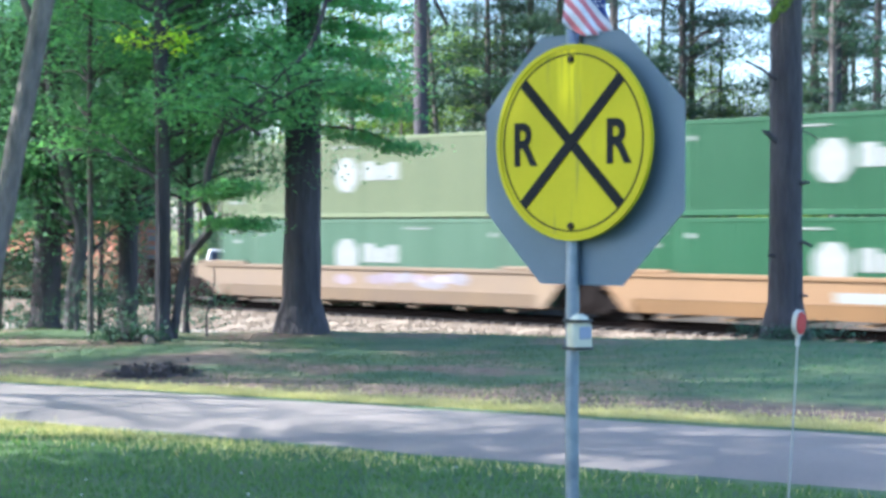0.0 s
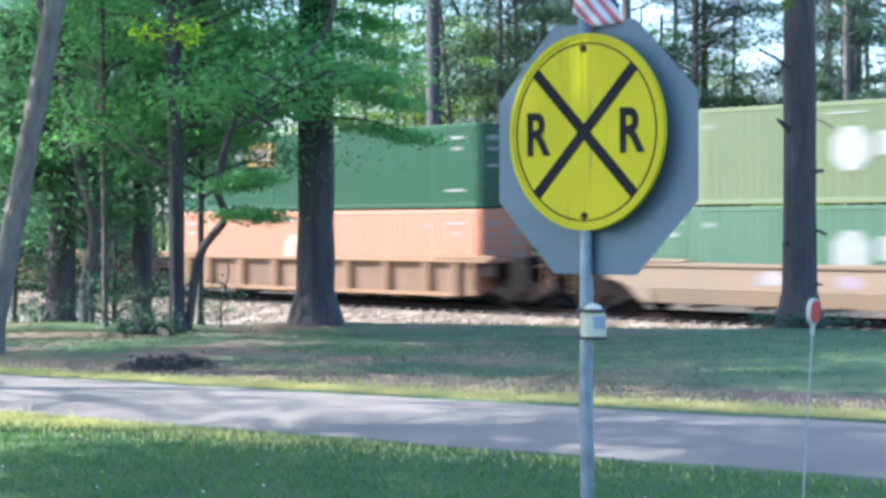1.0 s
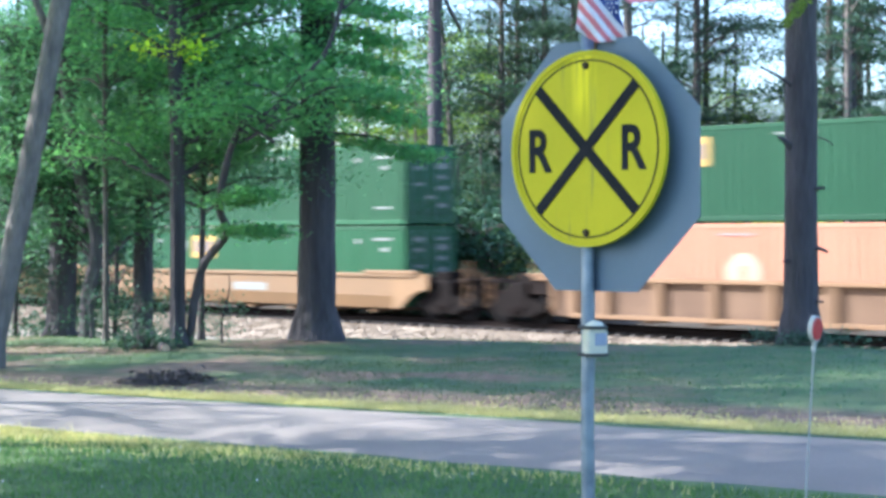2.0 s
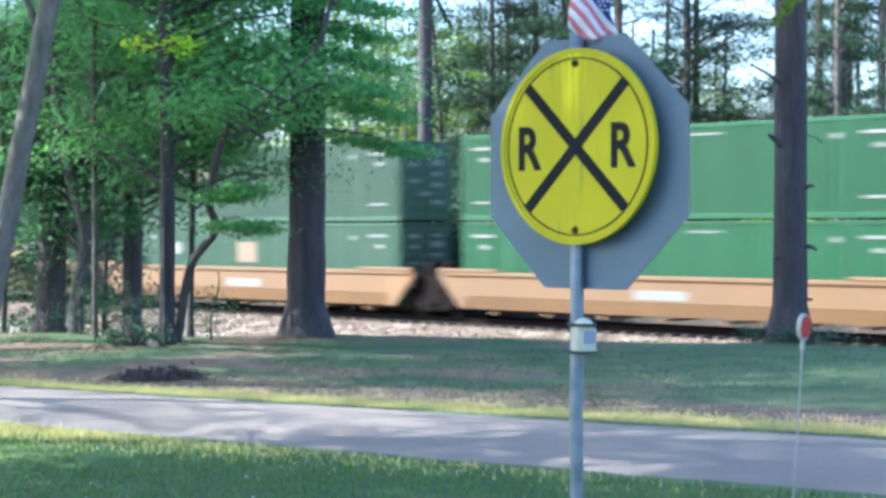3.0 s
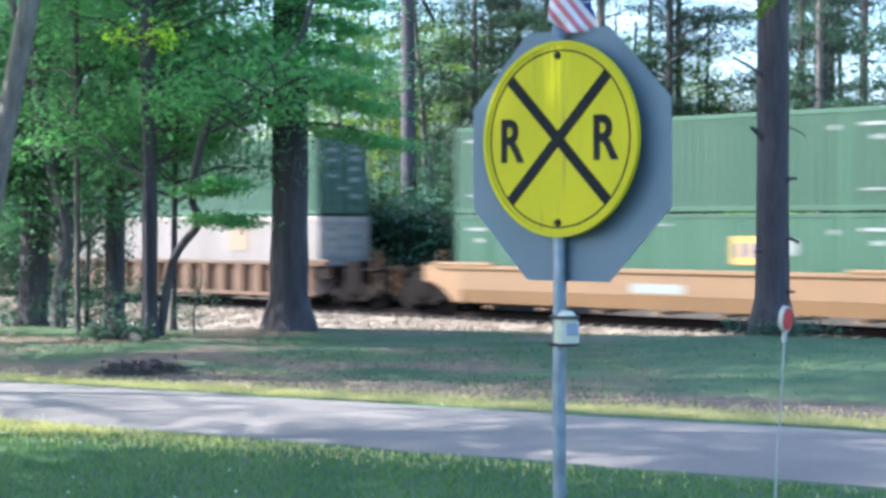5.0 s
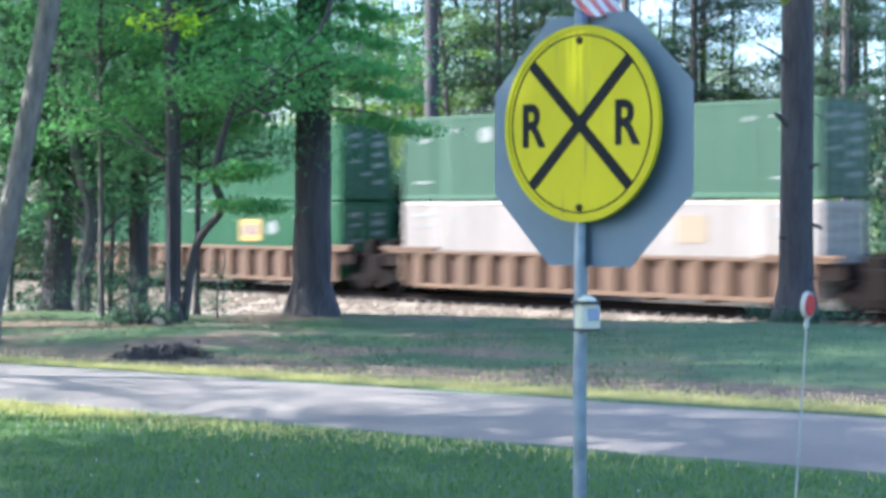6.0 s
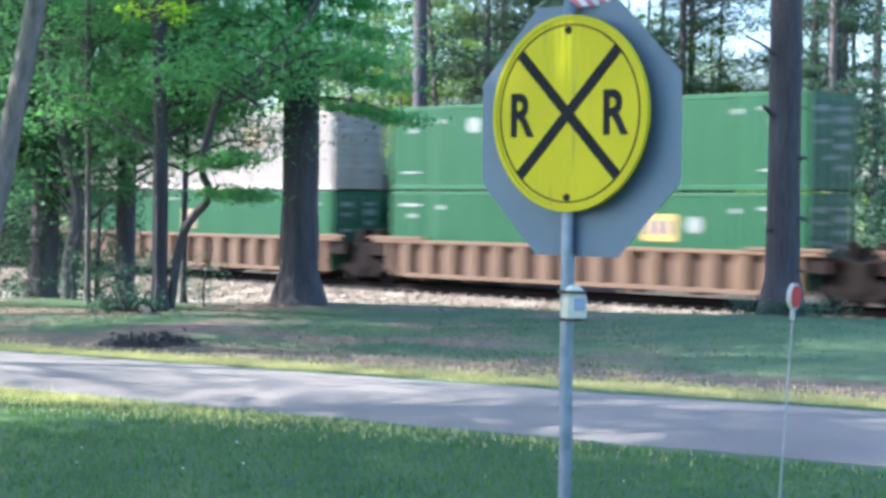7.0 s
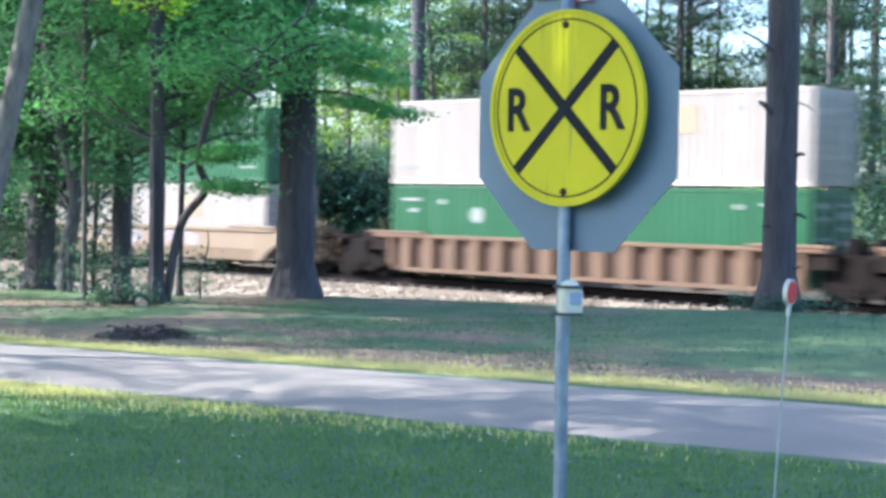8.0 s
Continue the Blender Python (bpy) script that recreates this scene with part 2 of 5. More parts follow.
CAR_BLUE = mat("silver_blue_car_paint", (0.24, 0.32, 0.5), (0.22, 0.29, 0.45), 0.25, 0.5, scale=2, fine=300, bump=0.0, spread=0.03)
CAR_WHITE = mat("white_car_paint", (0.75, 0.75, 0.74), (0.7, 0.7, 0.7), 0.25, 0.0, scale=2, fine=300, bump=0.0, spread=0.03)
CAR_GLASS = mat("tinted_glass", (0.08, 0.11, 0.18), (0.09, 0.12, 0.19), 0.08, bump=0.0)
LITTER = mat("leaf_litter", (0.036, 0.03, 0.026), (0.06, 0.05, 0.042), 0.95, scale=20, fine=80, bump=0.7, distance=0.03)


def ground_mat():
    """Lawn, leaf litter and bare earth in patches."""
    m = bpy.data.materials.new("lawn_and_earth")
    m.use_nodes = True
    nt = m.node_tree
    b = nt.nodes["Principled BSDF"]
    geo = nt.nodes.new("ShaderNodeNewGeometry")

    def noise_node(scale, detail=5):
        n = nt.nodes.new("ShaderNodeTexNoise")
        n.inputs["Scale"].default_value, n.inputs["Detail"].default_value = scale, detail
        nt.links.new(geo.outputs["Position"], n.inputs["Vector"])
        return n.outputs[0]

    def ramp(x, lo, hi):
        r = nt.nodes.new("ShaderNodeMapRange")
        r.interpolation_type = "SMOOTHSTEP"
        r.inputs[1].default_value, r.inputs[2].default_value = lo, hi
        nt.links.new(x, r.inputs[0])
        return r.outputs[0]

    def mixc(f, a, c):
        x = nt.nodes.new("ShaderNodeMix")
        x.data_type = "RGBA"
        for sock, v in (("A", a), ("B", c)):
            if isinstance(v, tuple):
                x.inputs[sock].default_value = (*v, 1)
            else:
                nt.links.new(v, x.inputs[sock])
        nt.links.new(f, x.inputs["Factor"])
        return x.outputs["Result"]

    grass = mixc(ramp(noise_node(1.1), 0.35, 0.65), (0.048, 0.098, 0.040), (0.092, 0.136, 0.050))
    earth = mixc(ramp(noise_node(5.0), 0.35, 0.65), (0.140, 0.090, 0.060), (0.235, 0.160, 0.108))
    sep = nt.nodes.new("ShaderNodeSeparateXYZ")
    nt.links.new(geo.outputs["Position"], sep.inputs[0])
    # bare and littered ground lies beyond the lane, mixed with weeds
    lane = nt.nodes.new("ShaderNodeMath")
    lane.operation, lane.inputs[1].default_value = "MULTIPLY_ADD", 0.56
    nt.links.new(sep.outputs["X"], lane.inputs[0])
    nt.links.new(sep.outputs["Y"], lane.inputs[2])
    beyond = ramp(lane.outputs[0], 14.75, 15.1)
    patch = ramp(noise_node(0.5, 7), 0.44, 0.62)
    mul = nt.nodes.new("ShaderNodeMath")
    mul.operation = "MULTIPLY"
    worn = nt.nodes.new("ShaderNodeMath")
    worn.operation = "MAXIMUM"
    bare = nt.nodes.new("ShaderNodeMath")
    bare.operation = "MULTIPLY"
    nt.links.new(patch, bare.inputs[0])
    nt.links.new(ramp(sep.outputs["X"], 3.6, 1.0), bare.inputs[1])
    nt.links.new(bare.outputs[0], worn.inputs[0])
    nt.links.new(ramp(lane.outputs[0], 17.4, 16.2), worn.inputs[1])
    nt.links.new(beyond, mul.inputs[0])
    nt.links.new(worn.outputs[0], mul.inputs[1])
    near = mixc(mul.outputs[0], grass, earth)
    stone = mixc(ramp(noise_node(9.0), 0.35, 0.65), (0.24, 0.2, 0.155), (0.33, 0.28, 0.22))
    down = ramp(sep.outputs["Z"], -1.0, -1.7)
    col = mixc(down, near, stone)
    # sunny weeds on the far side of the track
    far = nt.nodes.new("ShaderNodeVectorMath")
    far.operation = "DOT_PRODUCT"
    far.inputs[1].default_value = (0.683, 0.730, 0.0)
    nt.links.new(geo.outputs["Position"], far.inputs[0])
    # dark strip first: the train's shade painted on the ground behind it
    col = mixc(ramp(far.outputs["Value"], 44.4, 45.0), col, (0.06, 0.048, 0.036))
    weeds = mixc(ramp(noise_node(2.0), 0.35, 0.65), (0.13, 0.17, 0.04), (0.20, 0.22, 0.08))
    col = mixc(ramp(far.outputs["Value"], 50.8, 52.0), col, weeds)
    nt.links.new(col, b.inputs["Base Color"])
    b.inputs["Roughness"].default_value = 0.95
    bp = nt.nodes.new("ShaderNodeBump")
    bp.inputs["Strength"].default_value, bp.inputs["Distance"].default_value = 0.9, 0.05
    nt.links.new(noise_node(28.0), bp.inputs["Height"])
    nt.links.new(bp.outputs[0], b.inputs["Normal"])
    return m


GROUND = ground_mat()


# ---- mesh helpers ----
def mesh_ob(name, data, material, parent=None, label="", m=None):
    ob = new(name, data)
    if not data.materials:
        data.materials.append(material)
    if parent is not None:
        ob.parent = parent
    if m is not None:
        ob.matrix_basis = m
    return tagged(ob, label)


def mesh_of(bm, smooth=False):
    me = bpy.data.meshes.new("shape")
    bm.normal_update()
    bm.to_mesh(me)
    bm.free()
    if smooth:
        me.polygons.foreach_set("use_smooth", [True] * len(me.polygons))
    return me


def part(name, bm, material, parent=None, label="", smooth=False):
    return mesh_ob(name, mesh_of(bm, smooth), material, parent, label)


def soup(verts, faces):
    me = bpy.data.meshes.new("shape")
    me.from_pydata(verts, [], faces)
    me.update()
    return me


def add_box(bm, x0, x1, y0, y1, z0, z1, bevel=0.0):
    r = bmesh.ops.create_cube(bm, size=1.0, matrix=Matrix.LocRotScale(((x0 + x1) / 2, (y0 + y1) / 2, (z0 + z1) / 2), None, (x1 - x0, y1 - y0, z1 - z0)))
    if bevel:
        vs = set(r["verts"])
        bmesh.ops.bevel(bm, geom=[e for e in bm.edges if e.verts[0] in vs and e.verts[1] in vs], offset=bevel, segments=2, affect="EDGES", profile=0.5)
    return bm


def box(x0, x1, y0, y1, z0, z1, bevel=0.0):
    return add_box(bmesh.new(), x0, x1, y0, y1, z0, z1, bevel)


def add_cyl(bm, a, b, r0, r1=None, n=14, caps=True):
    a, b = Vector(a), Vector(b)
    d = b - a
    rot = d.to_track_quat("Z", "Y").to_matrix().to_4x4()
    bmesh.ops.create_cone(bm, cap_ends=caps, segments=n, radius1=r0, radius2=r0 if r1 is None else r1, depth=d.length, matrix=Matrix.Translation((a + b) / 2) @ rot)
    return bm


def cyl(a, b, r0, r1=None, n=14):
    return add_cyl(bmesh.new(), a, b, r0, r1, n)


def extrude_profile(points, axis, lo, hi):
    """A prism: 2D points (u, v) swept along axis 'x' or 'y' from lo to hi."""
    bm = bmesh.new()
    put = (lambda u, v, w: (w, u, v)) if axis == "x" else (lambda u, v, w: (u, w, v))
    a = [bm.verts.new(put(u, v, lo)) for u, v in points]
    b = [bm.verts.new(put(u, v, hi)) for u, v in points]
    n = len(points)
    bm.faces.new(a)
    bm.faces.new(b[::-1])
    for i in range(n):
        bm.faces.new((a[i], b[i], b[(i + 1) % n], a[(i + 1) % n]))
    bmesh.ops.recalc_face_normals(bm, faces=bm.faces)
    return bm


def tube(points, radii, n=10, rng=None, rough=0.0):
    """Verts and faces of a tapering bent tube."""
    verts, faces = [], []
    pts = [Vector(p) for p in points]
    side = Vector((1, 0, 0))
    for i, p in enumerate(pts):
        d = (pts[min(i + 1, len(pts) - 1)] - pts[max(i - 1, 0)]).normalized()
        u = (side - d * side.dot(d))
        if u.length < 0.1:
            u = Vector((0, 1, 0)) - d * d.y
        u.normalize()
        w = d.cross(u)
        for k in range(n):
            a = 2 * math.pi * k / n
            r = radii[i] * (1 + (rng.uniform(-rough, rough) if rng else 0))
            verts.append(p + u * (math.cos(a) * r) + w * (math.sin(a) * r))
    for i in range(len(pts) - 1):
        for k in range(n):
            a, b = i * n + k, i * n + (k + 1) % n
            faces.append((a, b, b + n, a + n))
    faces.append(tuple(range((len(pts) - 1) * n, len(pts) * n)))
    return verts, faces


def join_tubes(tubes):
    verts, faces = [], []
    for v, f in tubes:
        o = len(verts)
        verts += v
        faces += [tuple(i + o for i in x) for x in f]
    me = soup(verts, faces)
    me.polygons.foreach_set("use_smooth", [True] * len(me.polygons))
    return me


def leaves(rng, centres, spreads, count, size, flat=0.35, aspect=0.55):
    """A mesh of folded leaves scattered in soft lumps round the centres."""
    centres, spreads = np.array(centres, float), np.array(spreads, float)
    k = rng.integers(0, len(centres), count)
    d = rng.normal(0, 0.5, (count, 3))
    c = centres[k] + d * spreads[k]
    yaw = rng.uniform(0, 2 * np.pi, count)
    pitch = rng.normal(-0.2, flat * 1.6, count)
    u = np.stack([np.cos(yaw) * np.cos(pitch), np.sin(yaw) * np.cos(pitch), np.sin(pitch)], 1)
    roll = rng.normal(0, flat * 1.4, count)
    h = np.stack([-np.sin(yaw), np.cos(yaw), np.zeros(count)], 1)
    w = h * np.cos(roll)[:, None] + np.cross(u, h) * np.sin(roll)[:, None]
    nrm = np.cross(u, w)
    s = (size * rng.uniform(0.6, 1.35, count))[:, None]
    a, b = c - u * s * 0.5, c + u * s * 0.5
    p, q = c + w * s * 0.5 * aspect + nrm * s * 0.1, c - w * s * 0.5 * aspect + nrm * s * 0.1
    verts = np.stack([a, p, b, q], 1).reshape(-1, 3)
    i = np.arange(count) * 4
    tri = np.stack([i, i + 1, i + 2, i, i + 2, i + 3], 1).reshape(-1, 3)
    me = bpy.data.meshes.new("leaves")
    me.vertices.add(len(verts))
    me.vertices.foreach_set("co", verts.ravel())
    me.loops.add(tri.size)
    me.loops.foreach_set("vertex_index", tri.ravel())
    me.polygons.add(len(tri))
    me.polygons.foreach_set("loop_start", np.arange(len(tri)) * 3)
    me.update(calc_edges=True)
    return me


def blades(rng, spots, height, width):
    """A mesh of leaning grass blades on the spots."""
    spots = np.array(spots, float)
    n = len(spots)
    yaw = rng.uniform(0, 2 * np.pi, n)
    h = height * rng.uniform(0.4, 1.3, n)
    lean = rng.uniform(0.1, 0.9, n) * h
    side = np.stack([-np.sin(yaw), np.cos(yaw), np.zeros(n)], 1) * (width * rng.uniform(0.6, 1.3, n))[:, None]
    tip = spots + np.stack([np.cos(yaw) * lean, np.sin(yaw) * lean, h], 1)
    verts = np.stack([spots - side, spots + side, tip], 1).reshape(-1, 3)
    me = bpy.data.meshes.new("blades")
    me.vertices.add(3 * n)
    me.vertices.foreach_set("co", verts.ravel())
    me.loops.add(3 * n)
    me.loops.foreach_set("vertex_index", np.arange(3 * n))
    me.polygons.add(n)
    me.polygons.foreach_set("loop_start", np.arange(n) * 3)
    me.update(calc_edges=True)
    return me


def thing(name, label, category, m=None, group="", kind=""):
    ob = new(name)
    if m is not None:
        ob.matrix_basis = m
    return tagged(ob, label, category, group, kind)


# ---- ground, lane, track bed ----
RAIL_Z = -1.29
TRACK_O = Vector((-1.68, 56.6, 0.0))
ALONG = Vector((0.730, -0.683, 0.0)).normalized()
ACROSS = Vector((-ALONG.y, ALONG.x, 0.0))
TRACK_YAW = math.degrees(math.atan2(ALONG.y, ALONG.x))
HALF = 1.30


def track_pose(s, d=HALF, z=RAIL_Z, turn=0.0):
    p = TRACK_O + ALONG * s + ACROSS * d
    return pose(p.x, p.y, z, 0, 0, TRACK_YAW + turn)


def smooth(x):
    x = min(1.0, max(0.0, x))
    return x * x * (3 - 2 * x)


def ground_z(x, y):
    d = (Vector((x, y, 0)) - TRACK_O).dot(ACROSS)
    z = -2.05 * smooth((y - 25.2 + 2.2 * smooth((x + 1.0) / 4.0)) / 10)
    z += 0.9 * smooth((d - 6.0) / 5.0) if y > 20 else 0.0
    z += 0.08 * math.exp(-((x - 4.92) ** 2 + (y - 23.8) ** 2) / 0.5) + 0.10 * math.exp(-((x + 2.12) ** 2 + (y - 24.8) ** 2) / 0.6)
    if y < 30:
        z += 0.035 * math.sin(x * 0.8 + y * 0.5) * smooth((y - 17) / 3)
    return z


def make_ground():
    xs = sorted(set([-1600, -700, -300, -150, -90, -60] + [-45 + 1.0 * i for i in range(91)] + [60, 90, 150, 300, 700, 1600]))
    ys = sorted(set([-1600, -600, -200, -80, -30, -12, -4, 2] + [4 + 1.0 * i for i in range(90)] + [100, 115, 140, 200, 350, 700, 1600]))
    verts = [(x, y, ground_z(x, y)) for y in ys for x in xs]
    w = len(xs)
    faces = [(j * w + i, j * w + i + 1, (j + 1) * w + i + 1, (j + 1) * w + i) for j in range(len(ys) - 1) for i in range(w - 1)]
    me = soup(verts, faces)
    me.polygons.foreach_set("use_smooth", [True] * len(me.polygons))
    g = mesh_ob("ground", me, GROUND)
    tagged(g, "shaded lawn with bare earth and leaf litter", "ground", kind="structure")


# the lane runs aslant before the camera
LANE_FAR = (Vector((-4.65, 17.25)), Vector((3.44, 12.85)))
LANE_NEAR = (Vector((-3.5, 13.45)), Vector((1.85, 10.25)))


def lane_y(edge, x):
    a, b = edge
    return a.y + (x - a.x) * (b.y - a.y) / (b.x - a.x)


def make_lane():
    rng = random.Random(4)
    verts, faces = [], []
    n = 160
    for i in range(n + 1):
        x = -40 + 75 * i / n
        lo, hi = lane_y(LANE_NEAR, x) + rng.uniform(-0.05, 0.05), lane_y(LANE_FAR, x) + rng.uniform(-0.05, 0.05)
        for k in range(7):
            f = k / 6
            z = 0.012 + 0.05 * (1 - (2 * f - 1) ** 2)
            verts.append((x, lo + (hi - lo) * f, -0.03 if k in (0, 6) else z))
    for i in range(n):
        for k in range(6):
            a = i * 7 + k
            faces.append((a, a + 7, a + 8, a + 1))
    me = soup(verts, faces)
    me.polygons.foreach_set("use_smooth", [True] * len(me.polygons))
    r = mesh_ob("road", me, ASPHALT)
    tagged(r, "narrow worn grey asphalt lane with ragged edges", "road", kind="structure")


def make_track():
    prof = [(-4.6, -2.25), (-2.3, -2.02), (-0.5, RAIL_Z - 0.24), (3.1, RAIL_Z - 0.22), (4.9, -2.0), (5.3, -2.3)]
    rng = random.Random(8)
    n, lo, hi = 260, -70.0, 60.0
    verts, faces = [], []
    cols = 30
    for i in range(n + 1):
        s = lo + (hi - lo) * i / n
        for k in range(cols + 1):
            d = -4.6 + 9.9 * k / cols
            for (d0, z0), (d1, z1) in zip(prof, prof[1:]):
                if d0 <= d <= d1:
                    z = z0 + (z1 - z0) * (d - d0) / (d1 - d0)
            p = TRACK_O + ALONG * s + ACROSS * d
            verts.append((p.x + rng.uniform(-0.05, 0.05), p.y + rng.uniform(-0.05, 0.05), z + rng.uniform(-0.05, 0.05)))
    w = cols + 1
    for i in range(n):
        for k in range(cols):
            a = i * w + k
            faces.append((a, a + w, a + w + 1, a + 1))
    bed = soup(verts, faces)
    bed.materials.append(BALLAST)
    bed.materials.append(BALLAST_SHADED)
    # the shade under the wagons is painted onto the stones round the rails
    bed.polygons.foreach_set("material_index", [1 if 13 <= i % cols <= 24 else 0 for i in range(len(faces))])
    tagged(mesh_ob("track_bed", bed, BALLAST), "pale crushed-stone railway ballast bank", "ballast", kind="structure")
    # loose stones on the shoulder
    r = np.random.default_rng(3)
    verts, faces = [], []
    base = [(1, 0, 0), (-0.5, 0.8, 0), (-0.5, -0.8, 0), (0.1, 0.1, 0.9)]
    for i in range(26000):
        s, d = r.uniform(-26, 22), r.uniform(-3.4, -0.4)
        for (d0, z0), (d1, z1) in zip(prof, prof[1:]):
            if d0 <= d <= d1:
                z = z0 + (z1 - z0) * (d - d0) / (d1 - d0)
        p = TRACK_O + ALONG * s + ACROSS * d
        q = Euler(r.uniform(0, 6.28, 3)).to_matrix() * r.uniform(0.025, 0.06)
        o = len(verts)
        verts += [tuple(q @ Vector(b) + Vector((p.x, p.y, z + 0.02))) for b in base]
        faces += [(o, o + 1, o + 3), (o + 1, o + 2, o + 3), (o + 2, o, o + 3), (o, o + 2, o + 1)]
    tagged(mesh_ob("loose_ballast", soup(verts, faces), BALLAST), "loose grey ballast stones beside the rails", "stones", kind="stuff")
    track = thing("railway_track", "rusty steel rails on creosoted wooden sleepers", "railway track", kind="structure")
    head = [(-0.036, 0), (0.036, 0), (0.036, -0.04), (0.01, -0.055), (0.01, -0.15), (0.07, -0.17), (-0.07, -0.17), (-0.01, -0.15), (-0.01, -0.055), (-0.036, -0.04)]
    for side in (-0.7525, 0.7525):
        rail = part("rail", extrude_profile([(u, v) for u, v in head], "x", -70, 60), STEEL_RUST, track)
        rail.matrix_basis = track_pose(0, HALF + side)
    tie = mesh_of(box(-0.115, 0.115, -1.3, 1.3, -0.35, -0.165, 0.01))
    for i in range(230):
        mesh_ob("sleeper", tie, TIE, track, m=track_pose(-70 + 0.56 * i))


make_ground()
make_lane()
make_track()


# ---- railway signs on a pipe ----
POST = Vector((0.392, 5.02, 0.0))
FACE_TURN = -43.0


def make_sign():
    sign = thing("railroad_crossing_sign", "round yellow railroad warning sign on a galvanised pipe", "sign", pose(POST.x, POST.y, 0, 0, 0, FACE_TURN))
    r = random.Random(2)
    # pipe, slightly dented
    pts = [(r.uniform(-0.0015, 0.0015), r.uniform(-0.0015, 0.0015), -0.4 + 0.1 * i) for i in range(27)]
    v, f = tube(pts, [0.0205] * len(pts), 20)
    me = soup(v, f)
    me.polygons.foreach_set("use_smooth", [True] * len(me.polygons))
    mesh_ob("post", me, GALV, sign, "dull galvanised steel pipe")
    # octagon behind the pipe
    R = 0.381 / math.cos(math.pi / 8)
    pts = [(R * math.sin(math.pi / 8 + i * math.pi / 4) + 0.012, 1.807 + R * math.cos(math.pi / 8 + i * math.pi / 4)) for i in range(8)]
    bm = extrude_profile(pts, "y", 0.024, 0.027)
    part("octagon_plate", bm, ALU_BACK, sign, "unpainted grey back of an octagonal sign")
    # disc in front of the pipe
    zc, rd = 1.855, 0.294
    disc = part("disc", cyl((0, -0.036, zc), (0, -0.022, zc), rd, n=96), SIGN_FACE, sign, "lime-yellow weathered disc with rolled rim")
    disc.matrix_basis = pose(0.024, 0, 0)
    yf = -0.036

    def ring(r0, r1, y0, y1, n=96):
        bm = bmesh.new()
        loops = []
        for rr, y in ((r0, y1), (r0, y0), (r1, y0), (r1, y1)):
            loops.append([bm.verts.new((rr * math.cos(2 * math.pi * i / n), y, zc + rr * math.sin(2 * math.pi * i / n))) for i in range(n)])
        for a, b in zip(loops, loops[1:]):
            for i in range(n):
                bm.faces.new((a[i], a[(i + 1) % n], b[(i + 1) % n], b[i]))
        bmesh.ops.recalc_face_normals(bm, faces=bm.faces)
        return bm

    part("rim", ring(0.280, 0.295, yf - 0.004, yf + 0.012), SIGN_YELLOW, disc)
    part("border_line", ring(0.2635, 0.268, yf - 0.0020, yf + 0.001), SIGN_BLACK, disc, "thin black border")
    # the cross: four arms
    for k in range(2):
        bm = box(-0.0165, 0.0165, -0.0012, 0.0012, -0.2645, 0.2645)
        arm = part("cross_bar", bm, SIGN_BLACK, disc)
        arm.matrix_basis = pose(0, yf - 0.0014 - 0.0008 * k, zc, 0, 45 if k else -45, 0)

    def letter(x):
        c = bpy.data.curves.new("letter_r", "FONT")
        c.body, c.size, c.align_x, c.align_y, c.extrude, c.offset = "R", 0.176, "CENTER", "CENTER", 0.0008, 0.0045
        ob = new("letter_r", c)
        deps = bpy.context.evaluated_depsgraph_get()
        me = bpy.data.meshes.new_from_object(ob.evaluated_get(deps))
        bpy.data.objects.remove(ob)
        xs = [v.co.x for v in me.vertices]
        ys = [v.co.y for v in me.vertices]
        cx, cy = (min(xs) + max(xs)) / 2, (min(ys) + max(ys)) / 2
        sx, sy = 0.092 / (max(xs) - min(xs)), 0.134 / (max(ys) - min(ys))
        for vert in me.vertices:
            vert.co = ((vert.co.x - cx) * sx, (vert.co.y - cy) * sy, vert.co.z)
        me.materials.clear()
        ob = mesh_ob("letter_r", me, SIGN_BLACK, disc, "black letter R")
        ob.matrix_basis = pose(x, yf - 0.002, zc, 90, 0, 0)

    letter(-0.176)
    letter(0.181)
    for z in (zc + 0.250, zc - 0.251):
        bm = bmesh.new()
        bmesh.ops.create_cone(bm, cap_ends=True, segments=6, radius1=0.0095, radius2=0.0085, depth=0.008, matrix=Matrix.Translation((0, yf - 0.007, z)) @ Matrix.Rotation(math.pi / 2, 4, "X"))
        add_cyl(bm, (0, yf - 0.003, z), (0, yf, z), 0.0115, n=20)
        part("bolt", bm, BOLT, disc, "rusted hexagonal bolt")
    return sign


def make_sensor():
    """A small cream box strapped to the pipe."""
    s = thing("post_sensor", "small weathered cream plastic sensor box strapped to the sign post", "sensor", pose(POST.x, POST.y, 1.285, 0, 0, 18))
    bm = bmesh.new()
    add_box(bm, -0.030, 0.037, -0.075, -0.02, -0.055, 0.028, 0.010)
    part("housing", bm, CREAM, s, smooth=False)
    bm = bmesh.new()
    bmesh.ops.create_uvsphere(bm, u_segments=24, v_segments=12, radius=1.0, matrix=Matrix.LocRotScale((0.0035, -0.046, 0.026), None, (0.033, 0.029, 0.03)))
    part("hood", bm, CREAM, s, smooth=True)
    part("lens", box(-0.008, 0.030, -0.0785, -0.07, -0.02, 0.018, 0.003), LENS, s, "grey ribbed lens window")
    for z in (0.030, -0.052):
        bm = extrude_profile([(0.043 * math.cos(a) * (1.0 if z > 0 else 1.08) + 0.003, -0.033 + 0.053 * math.sin(a)) for a in [2 * math.pi * i / 28 for i in range(28)]], "x", 0, 0.009)
        ob = part("strap", bm, STRAP, s, "black strap")
        ob.matrix_basis = Matrix(((0, 1, 0, 0), (0, 0, 1, 0), (1, 0, 0, z), (0, 0, 0, 1)))
    return s


